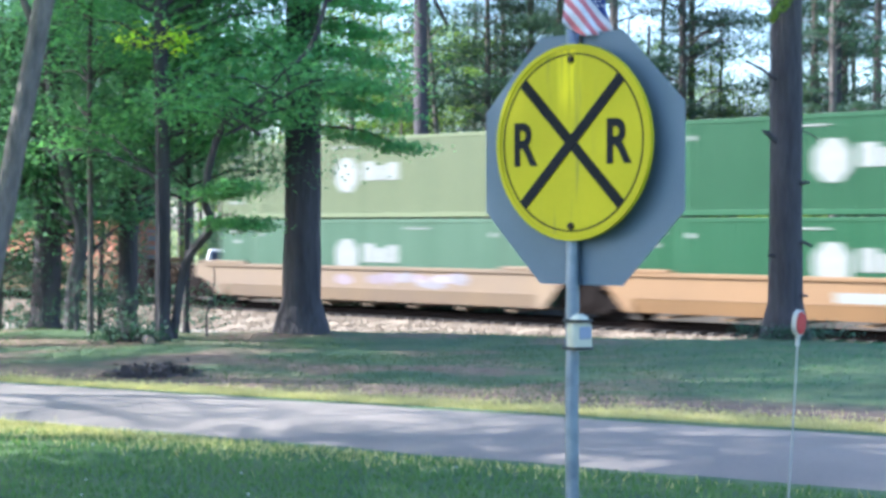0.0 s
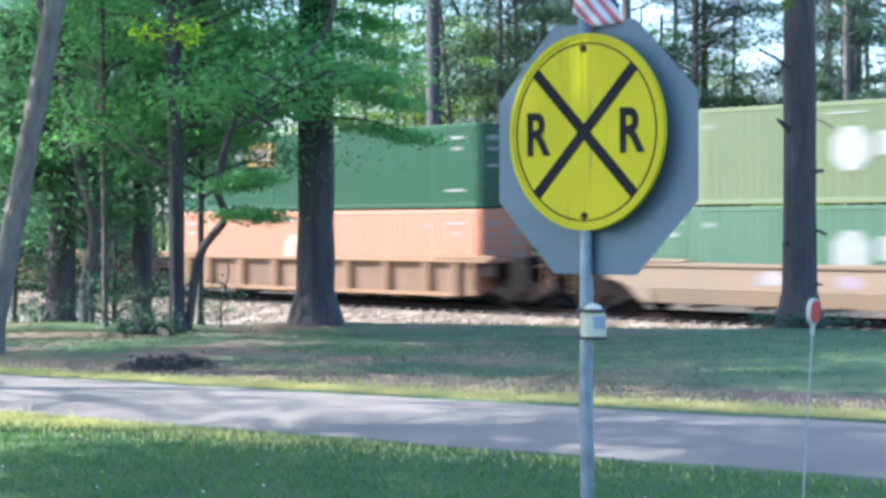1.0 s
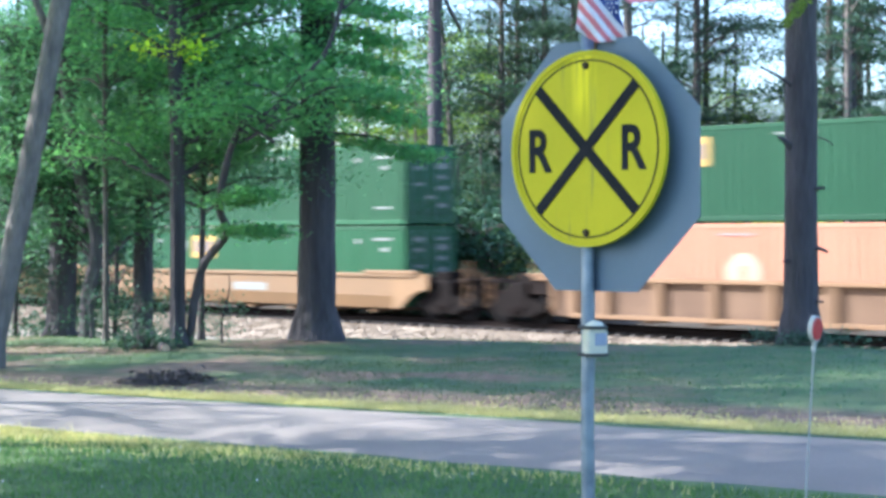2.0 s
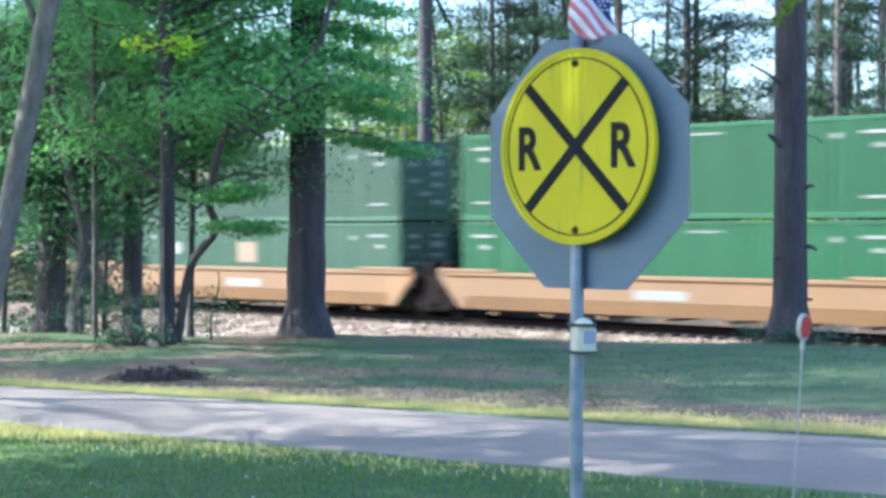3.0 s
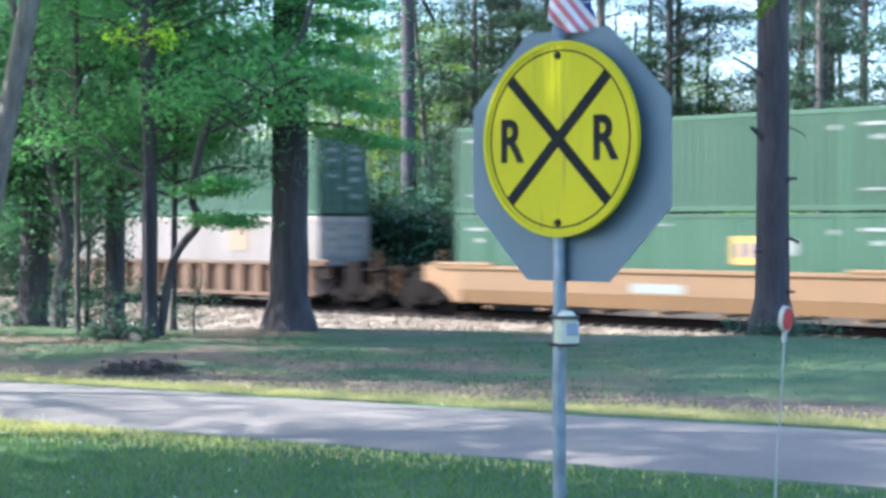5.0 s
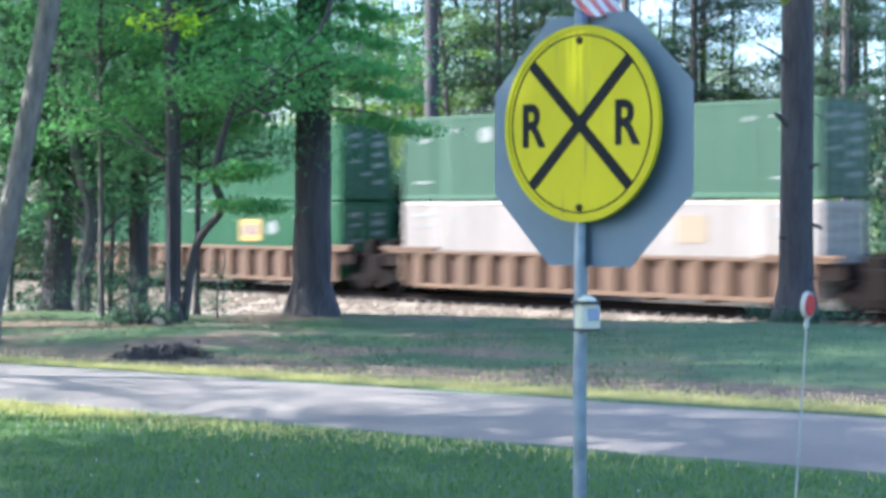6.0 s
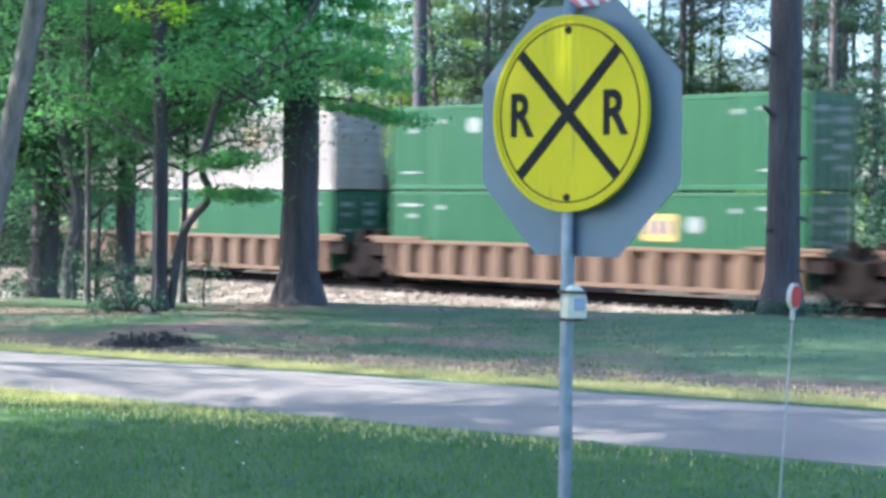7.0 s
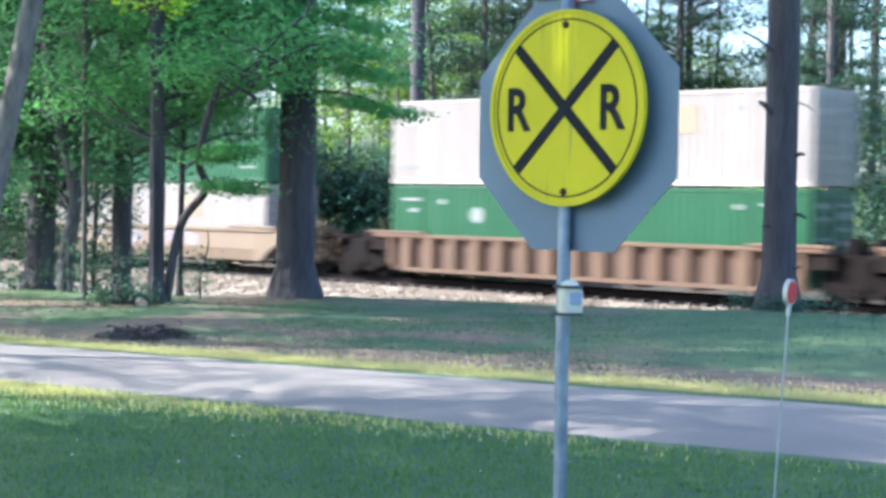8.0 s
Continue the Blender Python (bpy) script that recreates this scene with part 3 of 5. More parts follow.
def make_marker():
    top = Vector((1.29, 6.0, 1.254))
    mk = thing("driveway_marker", "red reflector disc on a thin white leaning stake", "driveway marker", pose(top.x, top.y, top.z, 0, 3.2, 0))
    part("stake", cyl((0, 0, -1.32), (0, 0, -0.05), 0.0035, 0.0035, 10), WHITE_PLASTIC, mk, "thin white fibreglass rod")
    bm = bmesh.new()
    bmesh.ops.create_cone(bm, cap_ends=True, segments=40, radius1=0.048, radius2=0.048, depth=0.018, matrix=Matrix.Diagonal((0.7, 1, 1, 1)) @ Matrix.Rotation(math.pi / 2, 4, "X"))
    add_box(bm, -0.009, 0.009, -0.006, 0.006, -0.085, -0.03, 0.003)
    body = part("reflector_holder", bm, WHITE_PLASTIC, mk)
    body.matrix_basis = pose(0, 0, 0, 0, 0, 44)
    bm = bmesh.new()
    bmesh.ops.create_cone(bm, cap_ends=True, segments=40, radius1=0.042, radius2=0.040, depth=0.006, matrix=Matrix.Diagonal((0.7, 1, 1, 1)) @ Matrix.Rotation(math.pi / 2, 4, "X"))
    red = part("reflector", bm, RED_REFLECT, mk, "faded red reflector")
    red.matrix_basis = pose(0, 0, 0, 0, 0, 44) @ pose(0, -0.0105, 0)
    return mk


FLAG_AT = Vector((POST.x - 0.008, POST.y, 2.092))


def make_flag():
    """A small cloth flag that droops in folds from a slanting stick tied to the pipe's top."""
    fl = thing("stick_flag", "small drooping red, white and blue striped flag on a stick", "flag", pose(*FLAG_AT))
    part("stick", cyl((0.02, 0.012, 0.02), (0.10, 0.012, 0.42), 0.004, n=8), WOOD_STICK, fl)
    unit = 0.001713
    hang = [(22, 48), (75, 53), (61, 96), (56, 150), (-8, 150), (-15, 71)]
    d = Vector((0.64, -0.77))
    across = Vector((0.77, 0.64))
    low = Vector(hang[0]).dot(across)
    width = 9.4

    def clip(poly, edge_n, limit, keep_above):
        out = []
        for i, a in enumerate(poly):
            b = poly[(i + 1) % len(poly)]
            fa, fb = a.dot(edge_n) - limit, b.dot(edge_n) - limit
            if not keep_above:
                fa, fb = -fa, -fb
            if fa >= 0:
                out.append(a)
            if fa * fb < 0:
                out.append(a.lerp(b, fa / (fa - fb)))
        return out

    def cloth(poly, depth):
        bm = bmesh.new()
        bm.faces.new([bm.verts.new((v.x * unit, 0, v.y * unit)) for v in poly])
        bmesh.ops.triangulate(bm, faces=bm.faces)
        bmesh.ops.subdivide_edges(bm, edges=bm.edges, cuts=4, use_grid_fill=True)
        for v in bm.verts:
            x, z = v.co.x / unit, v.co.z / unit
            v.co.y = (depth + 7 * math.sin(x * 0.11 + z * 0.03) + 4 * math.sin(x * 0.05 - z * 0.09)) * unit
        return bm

    def strip(name, poly, depth, material, label=""):
        ob = part(name, cloth(poly, depth), material, fl, label, smooth=True)
        mod = ob.modifiers.new("thickness", "SOLIDIFY")
        mod.thickness = 0.0008
        return ob

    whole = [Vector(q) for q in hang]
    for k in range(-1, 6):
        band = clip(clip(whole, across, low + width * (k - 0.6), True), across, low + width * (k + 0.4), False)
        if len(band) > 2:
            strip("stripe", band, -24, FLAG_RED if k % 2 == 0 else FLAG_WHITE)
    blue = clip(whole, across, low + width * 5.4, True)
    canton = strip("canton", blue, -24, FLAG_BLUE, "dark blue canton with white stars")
    cx, cz = sum(v.x for v in blue) / len(blue), sum(v.y for v in blue) / len(blue)
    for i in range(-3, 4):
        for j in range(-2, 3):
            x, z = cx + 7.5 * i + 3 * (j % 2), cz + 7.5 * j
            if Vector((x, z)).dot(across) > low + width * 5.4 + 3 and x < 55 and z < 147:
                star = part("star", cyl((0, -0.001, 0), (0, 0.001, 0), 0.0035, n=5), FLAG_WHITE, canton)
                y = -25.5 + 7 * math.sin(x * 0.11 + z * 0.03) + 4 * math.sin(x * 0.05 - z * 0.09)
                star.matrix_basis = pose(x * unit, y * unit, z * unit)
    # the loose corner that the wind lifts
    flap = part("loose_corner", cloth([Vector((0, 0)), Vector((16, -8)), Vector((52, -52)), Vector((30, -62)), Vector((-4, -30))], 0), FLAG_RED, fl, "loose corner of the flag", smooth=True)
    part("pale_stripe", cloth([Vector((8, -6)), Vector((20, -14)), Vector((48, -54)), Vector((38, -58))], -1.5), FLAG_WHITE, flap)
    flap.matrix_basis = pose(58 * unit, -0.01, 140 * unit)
    return fl, flap


make_sign()
make_sensor()
make_marker()
FLAG_OB, FLAP_OB = make_flag()


# ---- the freight train ----
LENGTH, WIDTH, HEIGHT = 16.15, 2.56, 2.79
WHEELSETS = []
MOVING = []


def corrugated_side(y, out):
    """One corrugated side wall between the end posts, as a folded sheet with thickness."""
    verts, faces = [], []
    x, end, pitch = -LENGTH / 2 + 0.1, LENGTH / 2 - 0.1, 0.285
    prof = []
    while x < end - 0.01:
        for dx, dy in ((0, 0), (0.16, 0), (0.19, 0.035), (0.255, 0.035)):
            if x + dx <= end:
                prof.append((x + dx, dy))
        x += pitch
    prof.append((end, 0))
    z0, z1 = 0.16, HEIGHT - 0.10
    for px, dy in prof:
        yy = y - out * dy
        verts += [(px, yy, z0), (px, yy, z1), (px, yy - out * 0.03, z0), (px, yy - out * 0.03, z1)]
    for i in range(len(prof) - 1):
        a, b = 4 * i, 4 * i + 4
        faces += [(a, b, b + 1, a + 1), (a + 2, a + 3, b + 3, b + 2), (a + 1, b + 1, b + 3, a + 3), (a, a + 2, b + 2, b)]
    return soup(verts, faces)


def make_container(paint, words, category="container"):
    """A 53-foot box: frame posts, rails, folded sides, roof, floor and a door end with bars."""
    c = thing("shipping_container", words, category)
    L, W, H = LENGTH / 2, WIDTH / 2, HEIGHT
    for y, out in ((-W + 0.012, -1), (W - 0.012, 1)):
        me = corrugated_side(y, out)
        mesh_ob("side_wall", me, paint, c)
        part("top_rail", box(-L, L, y - 0.03 if out > 0 else y - 0.01, y + 0.01 if out > 0 else y + 0.03, H - 0.12, H, 0.008), paint, c)
        part("bottom_rail", box(-L, L, y - 0.03 if out > 0 else y - 0.012, y + 0.012 if out > 0 else y + 0.03, 0.02, 0.17, 0.008), paint, c)
        for x in (-6.096, 6.096):
            part("lifting_post", box(x - 0.12, x + 0.12, y - 0.03 if out > 0 else y - 0.014, y + 0.014 if out > 0 else y + 0.03, 0.0, H, 0.006), paint, c)
        for x in (-L, L):
            part("corner_post", box(min(x, x * 0.99), max(x, x * 0.99), min(y, y - out * 0.14), max(y, y - out * 0.14), 0.0, H, 0.006), paint, c)
    bm = box(-L + 0.05, L - 0.05, -W + 0.03, W - 0.03, H - 0.06, H - 0.01)
    for i in range(50):
        x = -L + 0.4 + i * (LENGTH - 0.8) / 49
        add_box(bm, x, x + 0.12, -W + 0.15, W - 0.15, H - 0.011, H + 0.004)
    part("roof", bm, paint, c)
    part("floor", box(-L + 0.05, L - 0.05, -W + 0.04, W - 0.04, 0.08, 0.16), STEEL_DARK, c)
    for x, s in ((L, 1), (-L, -1)):
        bm = box(min(x - s * 0.02, x - s * 0.07), max(x - s * 0.02, x - s * 0.07), -W + 0.13, W - 0.13, 0.05, H - 0.05)
        bars = []
        for i in range(6):
            z = 0.35 + 0.42 * i
            bars.append(box(min(x - s * 0.025, x + s * 0.005), max(x - s * 0.025, x + s * 0.005), -W + 0.16, W - 0.16, z, z + 0.16, 0.01))
        wall = part("end_wall", bm, paint, c)
        for bm in bars:
            part("corrugation", bm, paint, wall)
        if s > 0:
            for y in (-0.85, -0.3, 0.3, 0.85):
                part("lock_rod", cyl((x + 0.03, y, 0.1), (x + 0.03, y, H - 0.1), 0.018, n=8), GALV, c)
            for y, z, w, h in ((-0.58, 2.25, 0.22, 0.16), (0.55, 2.3, 0.26, 0.10), (-0.58, 1.9, 0.2, 0.12), (0.55, 1.95, 0.28, 0.2), (0.55, 1.6, 0.2, 0.14), (-0.58, 1.35, 0.24, 0.10), (0.55, 1.2, 0.26, 0.16), (0.0, 0.9, 0.2, 0.12), (0.58, 0.6, 0.2, 0.16)):
                part("placard", box(x + 0.008, x + 0.014, y - w, y + w, z, z + h), DECAL_WHITE, c, "pale door marking")
    return c


def mark(c, name, x0, x1, z0, z1, material, label, disc=False, proud=0.0):
    """A flat mark on the side that faces the camera."""
    y = -WIDTH / 2 - 0.004 - proud
    if disc:
        n = 8 if disc == 8 else 28
        cx, cz, r = (x0 + x1) / 2, (z0 + z1) / 2, (z1 - z0) / 2
        rx = (x1 - x0) / 2
        bm = extrude_profile([(cx + rx * math.cos(2 * math.pi * (i + 0.5) / n), cz + r * math.sin(2 * math.pi * (i + 0.5) / n)) for i in range(n)], "y", y - 0.002, y + 0.006)
    else:
        bm = box(x0, x1, y - 0.002, y + 0.006, z0, z1)
    return part(name, bm, material, c, label)


def panel(c, x, z, w=1.45, h=0.85, tan=False):
    """A rectangular panel with three upright shapes on it."""
    p = mark(c, "side_panel", x - w / 2, x + w / 2, z - h / 2, z + h / 2, DECAL_TAN if tan else DECAL_YELLOW, "faded tan rectangular panel" if tan else "yellow rectangular panel with bars")
    if not tan:
        for i in range(3):
            bx = x - w * 0.36 + i * w * 0.27
            mark(p, "panel_bar", bx, bx + w * 0.17, z - h * 0.26, z + h * 0.26, DECAL_BLUE, "", proud=0.004)


def dot(c, x, z, r=0.26):
    mark(c, "white_dot", x - r, x + r, z - r, z + r, DECAL_WHITE, "white round dot", disc=True)


def small_marks(c, seed):
    """Bars of small lettering near both ends."""
    r = random.Random(seed)
    for x in (-7.1, 7.05):
        mark(c, "lettering_bar", x - 0.5, x + 0.4, HEIGHT - 0.50, HEIGHT - 0.41, DECAL_WHITE, "white bars of small lettering")
        mark(c, "lettering_bar", x - 0.12, x + 0.2, HEIGHT - 0.88, HEIGHT - 0.75, DECAL_WHITE, "white bars of small lettering")
        mark(c, "data_plate", x - 0.45, x + 0.35, 0.55, 0.62, DECAL_WHITE, "white bars of small lettering")
    for x in (-5.75, 5.75):
        mark(c, "reflector_patch", x - 0.11, x + 0.11, HEIGHT - 0.60, HEIGHT - 0.45, DECAL_WHITE, "")
    x = r.uniform(-2.5, 2.5)
    mark(c, "lettering_bar", x - 0.6, x + 0.6, HEIGHT - 0.34, HEIGHT - 0.29, DECAL_WHITE, "white bars of small lettering")


BOXES = {}


def container(kind):
    """A ready container of the kind: built once, then copied."""
    if kind in BOXES:
        return copy_thing(BOXES[kind], Matrix())
    paint, words = {
        "pale_logo": (BOX_PALE, "faded pale green corrugated shipping container with large white emblem"),
        "green_logo": (BOX_GREEN, "green corrugated shipping container with large white emblem"),
        "dark_panel": (BOX_DARK, "dark green corrugated shipping container with a yellow panel"),
        "red": (BOX_RED, "salmon-red corrugated shipping container with pale emblem"),
        "mint_logo": (BOX_MINT, "mint-green corrugated shipping container with large white emblem"),
        "faded_back": (BOX_FADED, "chalky green corrugated shipping container with yellow panel near its tail"),
        "faded_yellow": (BOX_FADED, "chalky green corrugated shipping container with a bright yellow panel"),
        "faded_front": (BOX_FADED, "chalky green corrugated shipping container with yellow panel near its nose"),
        "faded_low": (BOX_FADED, "chalky green corrugated shipping container with white dot and small panel"),
        "green_back": (BOX_GREEN, "green corrugated shipping container with yellow panel near its tail"),
        "green_front": (BOX_GREEN, "green corrugated shipping container with yellow panel near its nose"),
        "green_low": (BOX_GREEN, "green corrugated shipping container with white dot and small panel"),
        "white": (BOX_WHITE, "dirty white corrugated shipping container with rust stains"),
    }[kind]
    c = make_container(paint, words)
    tagged(c, group="containers on the train")
    BOXES[kind] = c
    small_marks(c, len(BOXES))
    if kind in ("pale_logo", "green_logo", "mint_logo"):
        mark(c, "emblem", -1.75, -0.5, 0.85, 2.15, DECAL_WHITE, "white eight-sided emblem", disc=8)
        for x0, x1, z0, z1 in ((-0.3, 0.25, 1.3, 1.95), (0.32, 0.8, 1.3, 1.8), (0.88, 1.4, 1.3, 1.9)):
            mark(c, "emblem_lettering", x0, x1, z0, z1, DECAL_WHITE, "white lettering shapes")
    elif kind == "red":
        emblem = mark(c, "emblem", -1.6, -0.5, 0.75, 1.95, DECAL_PALE, "faded white round emblem", disc=True)
        mark(emblem, "emblem_bar", -1.2, -0.9, 0.95, 1.6, BOX_RED, "", proud=0.004)
    elif kind in ("dark_panel", "green_back", "faded_back", "faded_yellow"):
        panel(c, -2.95, 2.05, tan=kind == "faded_back")
        dot(c, -4.3, 2.12)
    elif kind in ("green_front", "faded_front"):
        panel(c, 3.1, 1.75, 1.2, 0.8)
        dot(c, 4.35, 1.85)
    elif kind in ("green_low", "faded_low"):
        panel(c, 0.0, 1.72, 0.8 if kind == "green_low" else 1.1, 0.75, tan=True)
        dot(c, -4.2, 1.85)
    elif kind == "white":
        panel(c, 3.8, 1.95, 1.1, 0.8, tan=True)
    return c


def make_wheelset(parent, x, z):
    bm = bmesh.new()
    for y in (-0.7525, 0.7525):
        s = 1 if y > 0 else -1
        add_cyl(bm, (0, y - 0.065, 0), (0, y + 0.065, 0), 0.457, n=30)
        add_cyl(bm, (0, y - s * 0.09, 0), (0, y - s * 0.06, 0), 0.485, n=30)
        add_cyl(bm, (0, y + s * 0.06, 0), (0, y + s * 0.10, 0), 0.15, n=14)
        for k in range(3):
            a = 2.094 * k
            add_box(bm, math.cos(a) * 0.27 - 0.05, math.cos(a) * 0.27 + 0.05, y + s * 0.06, y + s * 0.075, math.sin(a) * 0.27 - 0.05, math.sin(a) * 0.27 + 0.05)
    add_cyl(bm, (0, -1.0, 0), (0, 1.0, 0), 0.085, n=12)
    ob = part("wheelset", bm, WHEEL, parent, "worn steel wheels on an axle")
    ob.matrix_basis = pose(x, 0, z)
    WHEELSETS.append((ob, x, z))
    return ob


def make_truck(parent, x):
    t = part("truck", box(x - 0.42, x + 0.42, -1.2, 1.2, 0.42, 1.32, 0.05), STEEL_DARK, parent, "dark grimy cast-steel truck")
    for y in (-1.06, 1.06):
        pts = [(x - 1.22, 0.36), (x - 1.22, 0.62), (x - 0.95, 0.68), (x - 0.45, 0.88), (x + 0.45, 0.88), (x + 0.95, 0.68), (x + 1.22, 0.62), (x + 1.22, 0.36), (x + 0.95, 0.42), (x + 0.55, 0.22), (x - 0.55, 0.22), (x - 0.95, 0.42)]
        part("side_frame", extrude_profile(pts, "y", y - 0.09, y + 0.09), STEEL_DARK, t)
        for k in (-0.16, 0, 0.16):
            part("spring", cyl((x + k, y * 1.1, 0.28), (x + k, y * 1.1, 0.58), 0.06, n=10), STEEL_RUST, t)
    for dx in (-0.86, 0.86):
        make_wheelset(t, x + dx, 0.457)
    return t


def make_well(style, front, back, words):
    """A well unit for one stack. front, back: 'joint' (shares a truck), 'carry' (carries the shared truck) or 'coupler'."""
    paint = {"smooth": WELL_ORANGE, "faded": WELL_FADED, "ribbed": WELL_BROWN, "wide_ribbed": WELL_TAN}[style]
    w = thing("well_car", words, "freight wagon", group="well cars of the train")
    TOP, LOW = 1.55, 0.33
    for side in (-1, 1):
        y = side * 1.44
        if style in ("smooth", "faded"):
            prof = [(y, TOP), (y + side * 0.04, TOP), (y + side * 0.04, 0.78), (y - side * 0.06, LOW + 0.02), (y - side * 0.12, LOW + 0.02), (y - side * 0.02, 0.80)]
            bm = extrude_profile(prof, "x", -7.7, 7.7)
            sill = part("side_sill", bm, paint, w)
            for s in (-1, 1):
                # the sill sweeps up towards the truck
                if (front if s > 0 else back) == "coupler":
                    pts = [(s * 7.7, TOP), (s * 9.35, TOP), (s * 9.35, 1.02), (s * 9.0, 0.98), (s * 8.55, 0.80), (s * 8.2, 0.50), (s * 7.98, LOW + 0.02), (s * 7.7, LOW + 0.02)]
                    part("swept_end", extrude_profile(pts, "y", min(y, y + side * 0.038), max(y, y + side * 0.038)), paint, w)
                    continue
                pts = [(s * 7.7, TOP), (s * 8.98, TOP), (s * 8.92, 1.36), (s * 7.98, LOW + 0.02), (s * 7.7, LOW + 0.02)]
                part("swept_end", extrude_profile(pts, "y", min(y, y + side * 0.038), max(y, y + side * 0.038)), paint, w)
            part("crease", box(-7.7, 7.7, min(y + side * 0.036, y + side * 0.048), max(y + side * 0.036, y + side * 0.048), 0.77, 0.80), paint, sill)
        else:
            part("side_sheet", box(-8.0, 8.0, min(y - side * 0.12, y - side * 0.09), max(y - side * 0.12, y - side * 0.09), LOW, TOP - 0.1), WELL_RECESS if style == "ribbed" else WELL_SHEET, w, "darker recessed side sheet")
            part("bottom_chord", box(-7.3, 7.3, min(y - side * 0.05, y + side * 0.10), max(y - side * 0.05, y + side * 0.10), LOW - 0.03, LOW + 0.10, 0.01), paint, w)
            pitch, halfw = (1.02, 0.18) if style == "ribbed" else (1.95, 0.13)
            n = int(6.2 / pitch)
            rib = mesh_of(box(-halfw, halfw, -0.15, 0.05, LOW + 0.10, TOP - 0.14, 0.015))
            for k in range(-n, n + 1):
                mesh_ob("rib", rib, paint, w, m=pose(k * pitch, y + side * 0.052, 0, 0, 0, 0 if side > 0 else 180))
            for s in (-1, 1):
                mesh_ob("rib", rib, paint, w, m=pose(s * 7.15, y + side * 0.052, 0, 0, 0, 0 if side > 0 else 180))
                part("end_post", box(min(s * 7.85, s * 8.0), max(s * 7.85, s * 8.0), min(y, y + side * 0.09), max(y, y + side * 0.09), 0.5, TOP, 0.01), paint, w)
        part("top_chord", box(-8.7, 8.7, min(y - side * 0.08, y + side * 0.11), max(y - side * 0.08, y + side * 0.11), TOP - 0.12, TOP, 0.015), paint, w)
        for s in (-1, 1):
            part("guide", box(min(s * 6.3, s * 8.9), max(s * 6.3, s * 8.9), min(y - side * 0.05, y + side * 0.14), max(y - side * 0.05, y + side * 0.14), TOP + 0.002, TOP + 0.10, 0.02), paint, w)
    if style == "smooth":
        part("data_panel", box(-0.9, 1.0, -1.4865, -1.479, 0.84, 1.12), DECAL_WHITE, w, "pale panel of unreadable lettering")
    if style == "faded":
        rng = random.Random(int(abs(len(MOVING)) + 3))
        for i in range(16):
            cx, cz, rx, rz = rng.uniform(-4.5, 4.5), rng.uniform(0.85, 1.25), rng.uniform(0.25, 0.7), rng.uniform(0.12, 0.28)
            pts = [(cx + rx * rng.uniform(0.6, 1.1) * math.cos(a), cz + rz * rng.uniform(0.6, 1.0) * math.sin(a)) for a in [2 * math.pi * k / 11 for k in range(11)]]
            part("graffiti", extrude_profile(pts, "y", -1.4835 - 0.0006 * i, -1.478), GRAFFITI_PALE if i % 3 else GRAFFITI_MAUVE, w, "pale sprayed paint shapes")
    for k in range(-3, 4):
        part("cross_bearer", box(k * 2.2 - 0.12, k * 2.2 + 0.12, -1.4, 1.4, 0.20, 0.27), paint, w)
    for s, end in ((1, front), (-1, back)):
        reach = 9.45 if end != "coupler" else 10.9
        bm = extrude_profile([(-1.44, 1.42), (1.44, 1.42), (1.44, 0.98), (-1.44, 0.98)], "x", min(s * 8.15, s * 8.9), max(s * 8.15, s * 8.9))
        part("bulkhead", bm, STEEL_RUST, w, "dark rusty end bulkhead")
        bm = box(min(s * 8.6, s * reach), max(s * 8.6, s * reach), -0.45, 0.45, 0.92, 1.18, 0.03)
        add_box(bm, min(s * (reach - 0.5), s * reach), max(s * (reach - 0.5), s * reach), -1.2, 1.2, 1.30, 1.38, 0.02)
        part("end_platform", bm, STEEL_RUST, w, "rusty end platform")
        if end == "carry":
            make_truck(w, s * 9.55)
        if end == "coupler":
            make_truck(w, s * 9.75)
            bm = cyl((s * reach, 0, 0.86), (s * (reach + 0.42), 0, 0.86), 0.09, n=10)
            add_box(bm, min(s * (reach + 0.25), s * (reach + 0.5)), max(s * (reach + 0.25), s * (reach + 0.5)), -0.16, 0.16, 0.70, 1.0, 0.03)
            part("coupler", bm, STEEL_RUST, w)
            for y in (-1.15, 1.15):
                bm = bmesh.new()
                for yy in (y - 0.18, y + 0.18):
                    add_cyl(bm, (s * reach, yy, 0.5), (s * reach, yy, 2.0 if y * s < 0 else 1.5), 0.022, n=8)
                for z in (0.55, 0.85, 1.15, 1.45):
                    add_cyl(bm, (s * reach, y - 0.18, z), (s * reach, y + 0.18, z), 0.018, n=8)
                part("end_ladder", bm, paint, w)
            part("brake_box", box(min(s * 9.2, s * 9.9), max(s * 9.2, s * 9.9), -1.0, -0.3, 1.22, 1.62, 0.03), STEEL_DARK, w)
        else:
            part("hose_box", box(min(s * 8.95, s * 9.3), max(s * 8.95, s * 9.3), -0.9, -0.35, 1.2, 1.85, 0.03), STEEL_DARK, w)
    return w


SPEED = 19.3
STACK_Z = 0.386
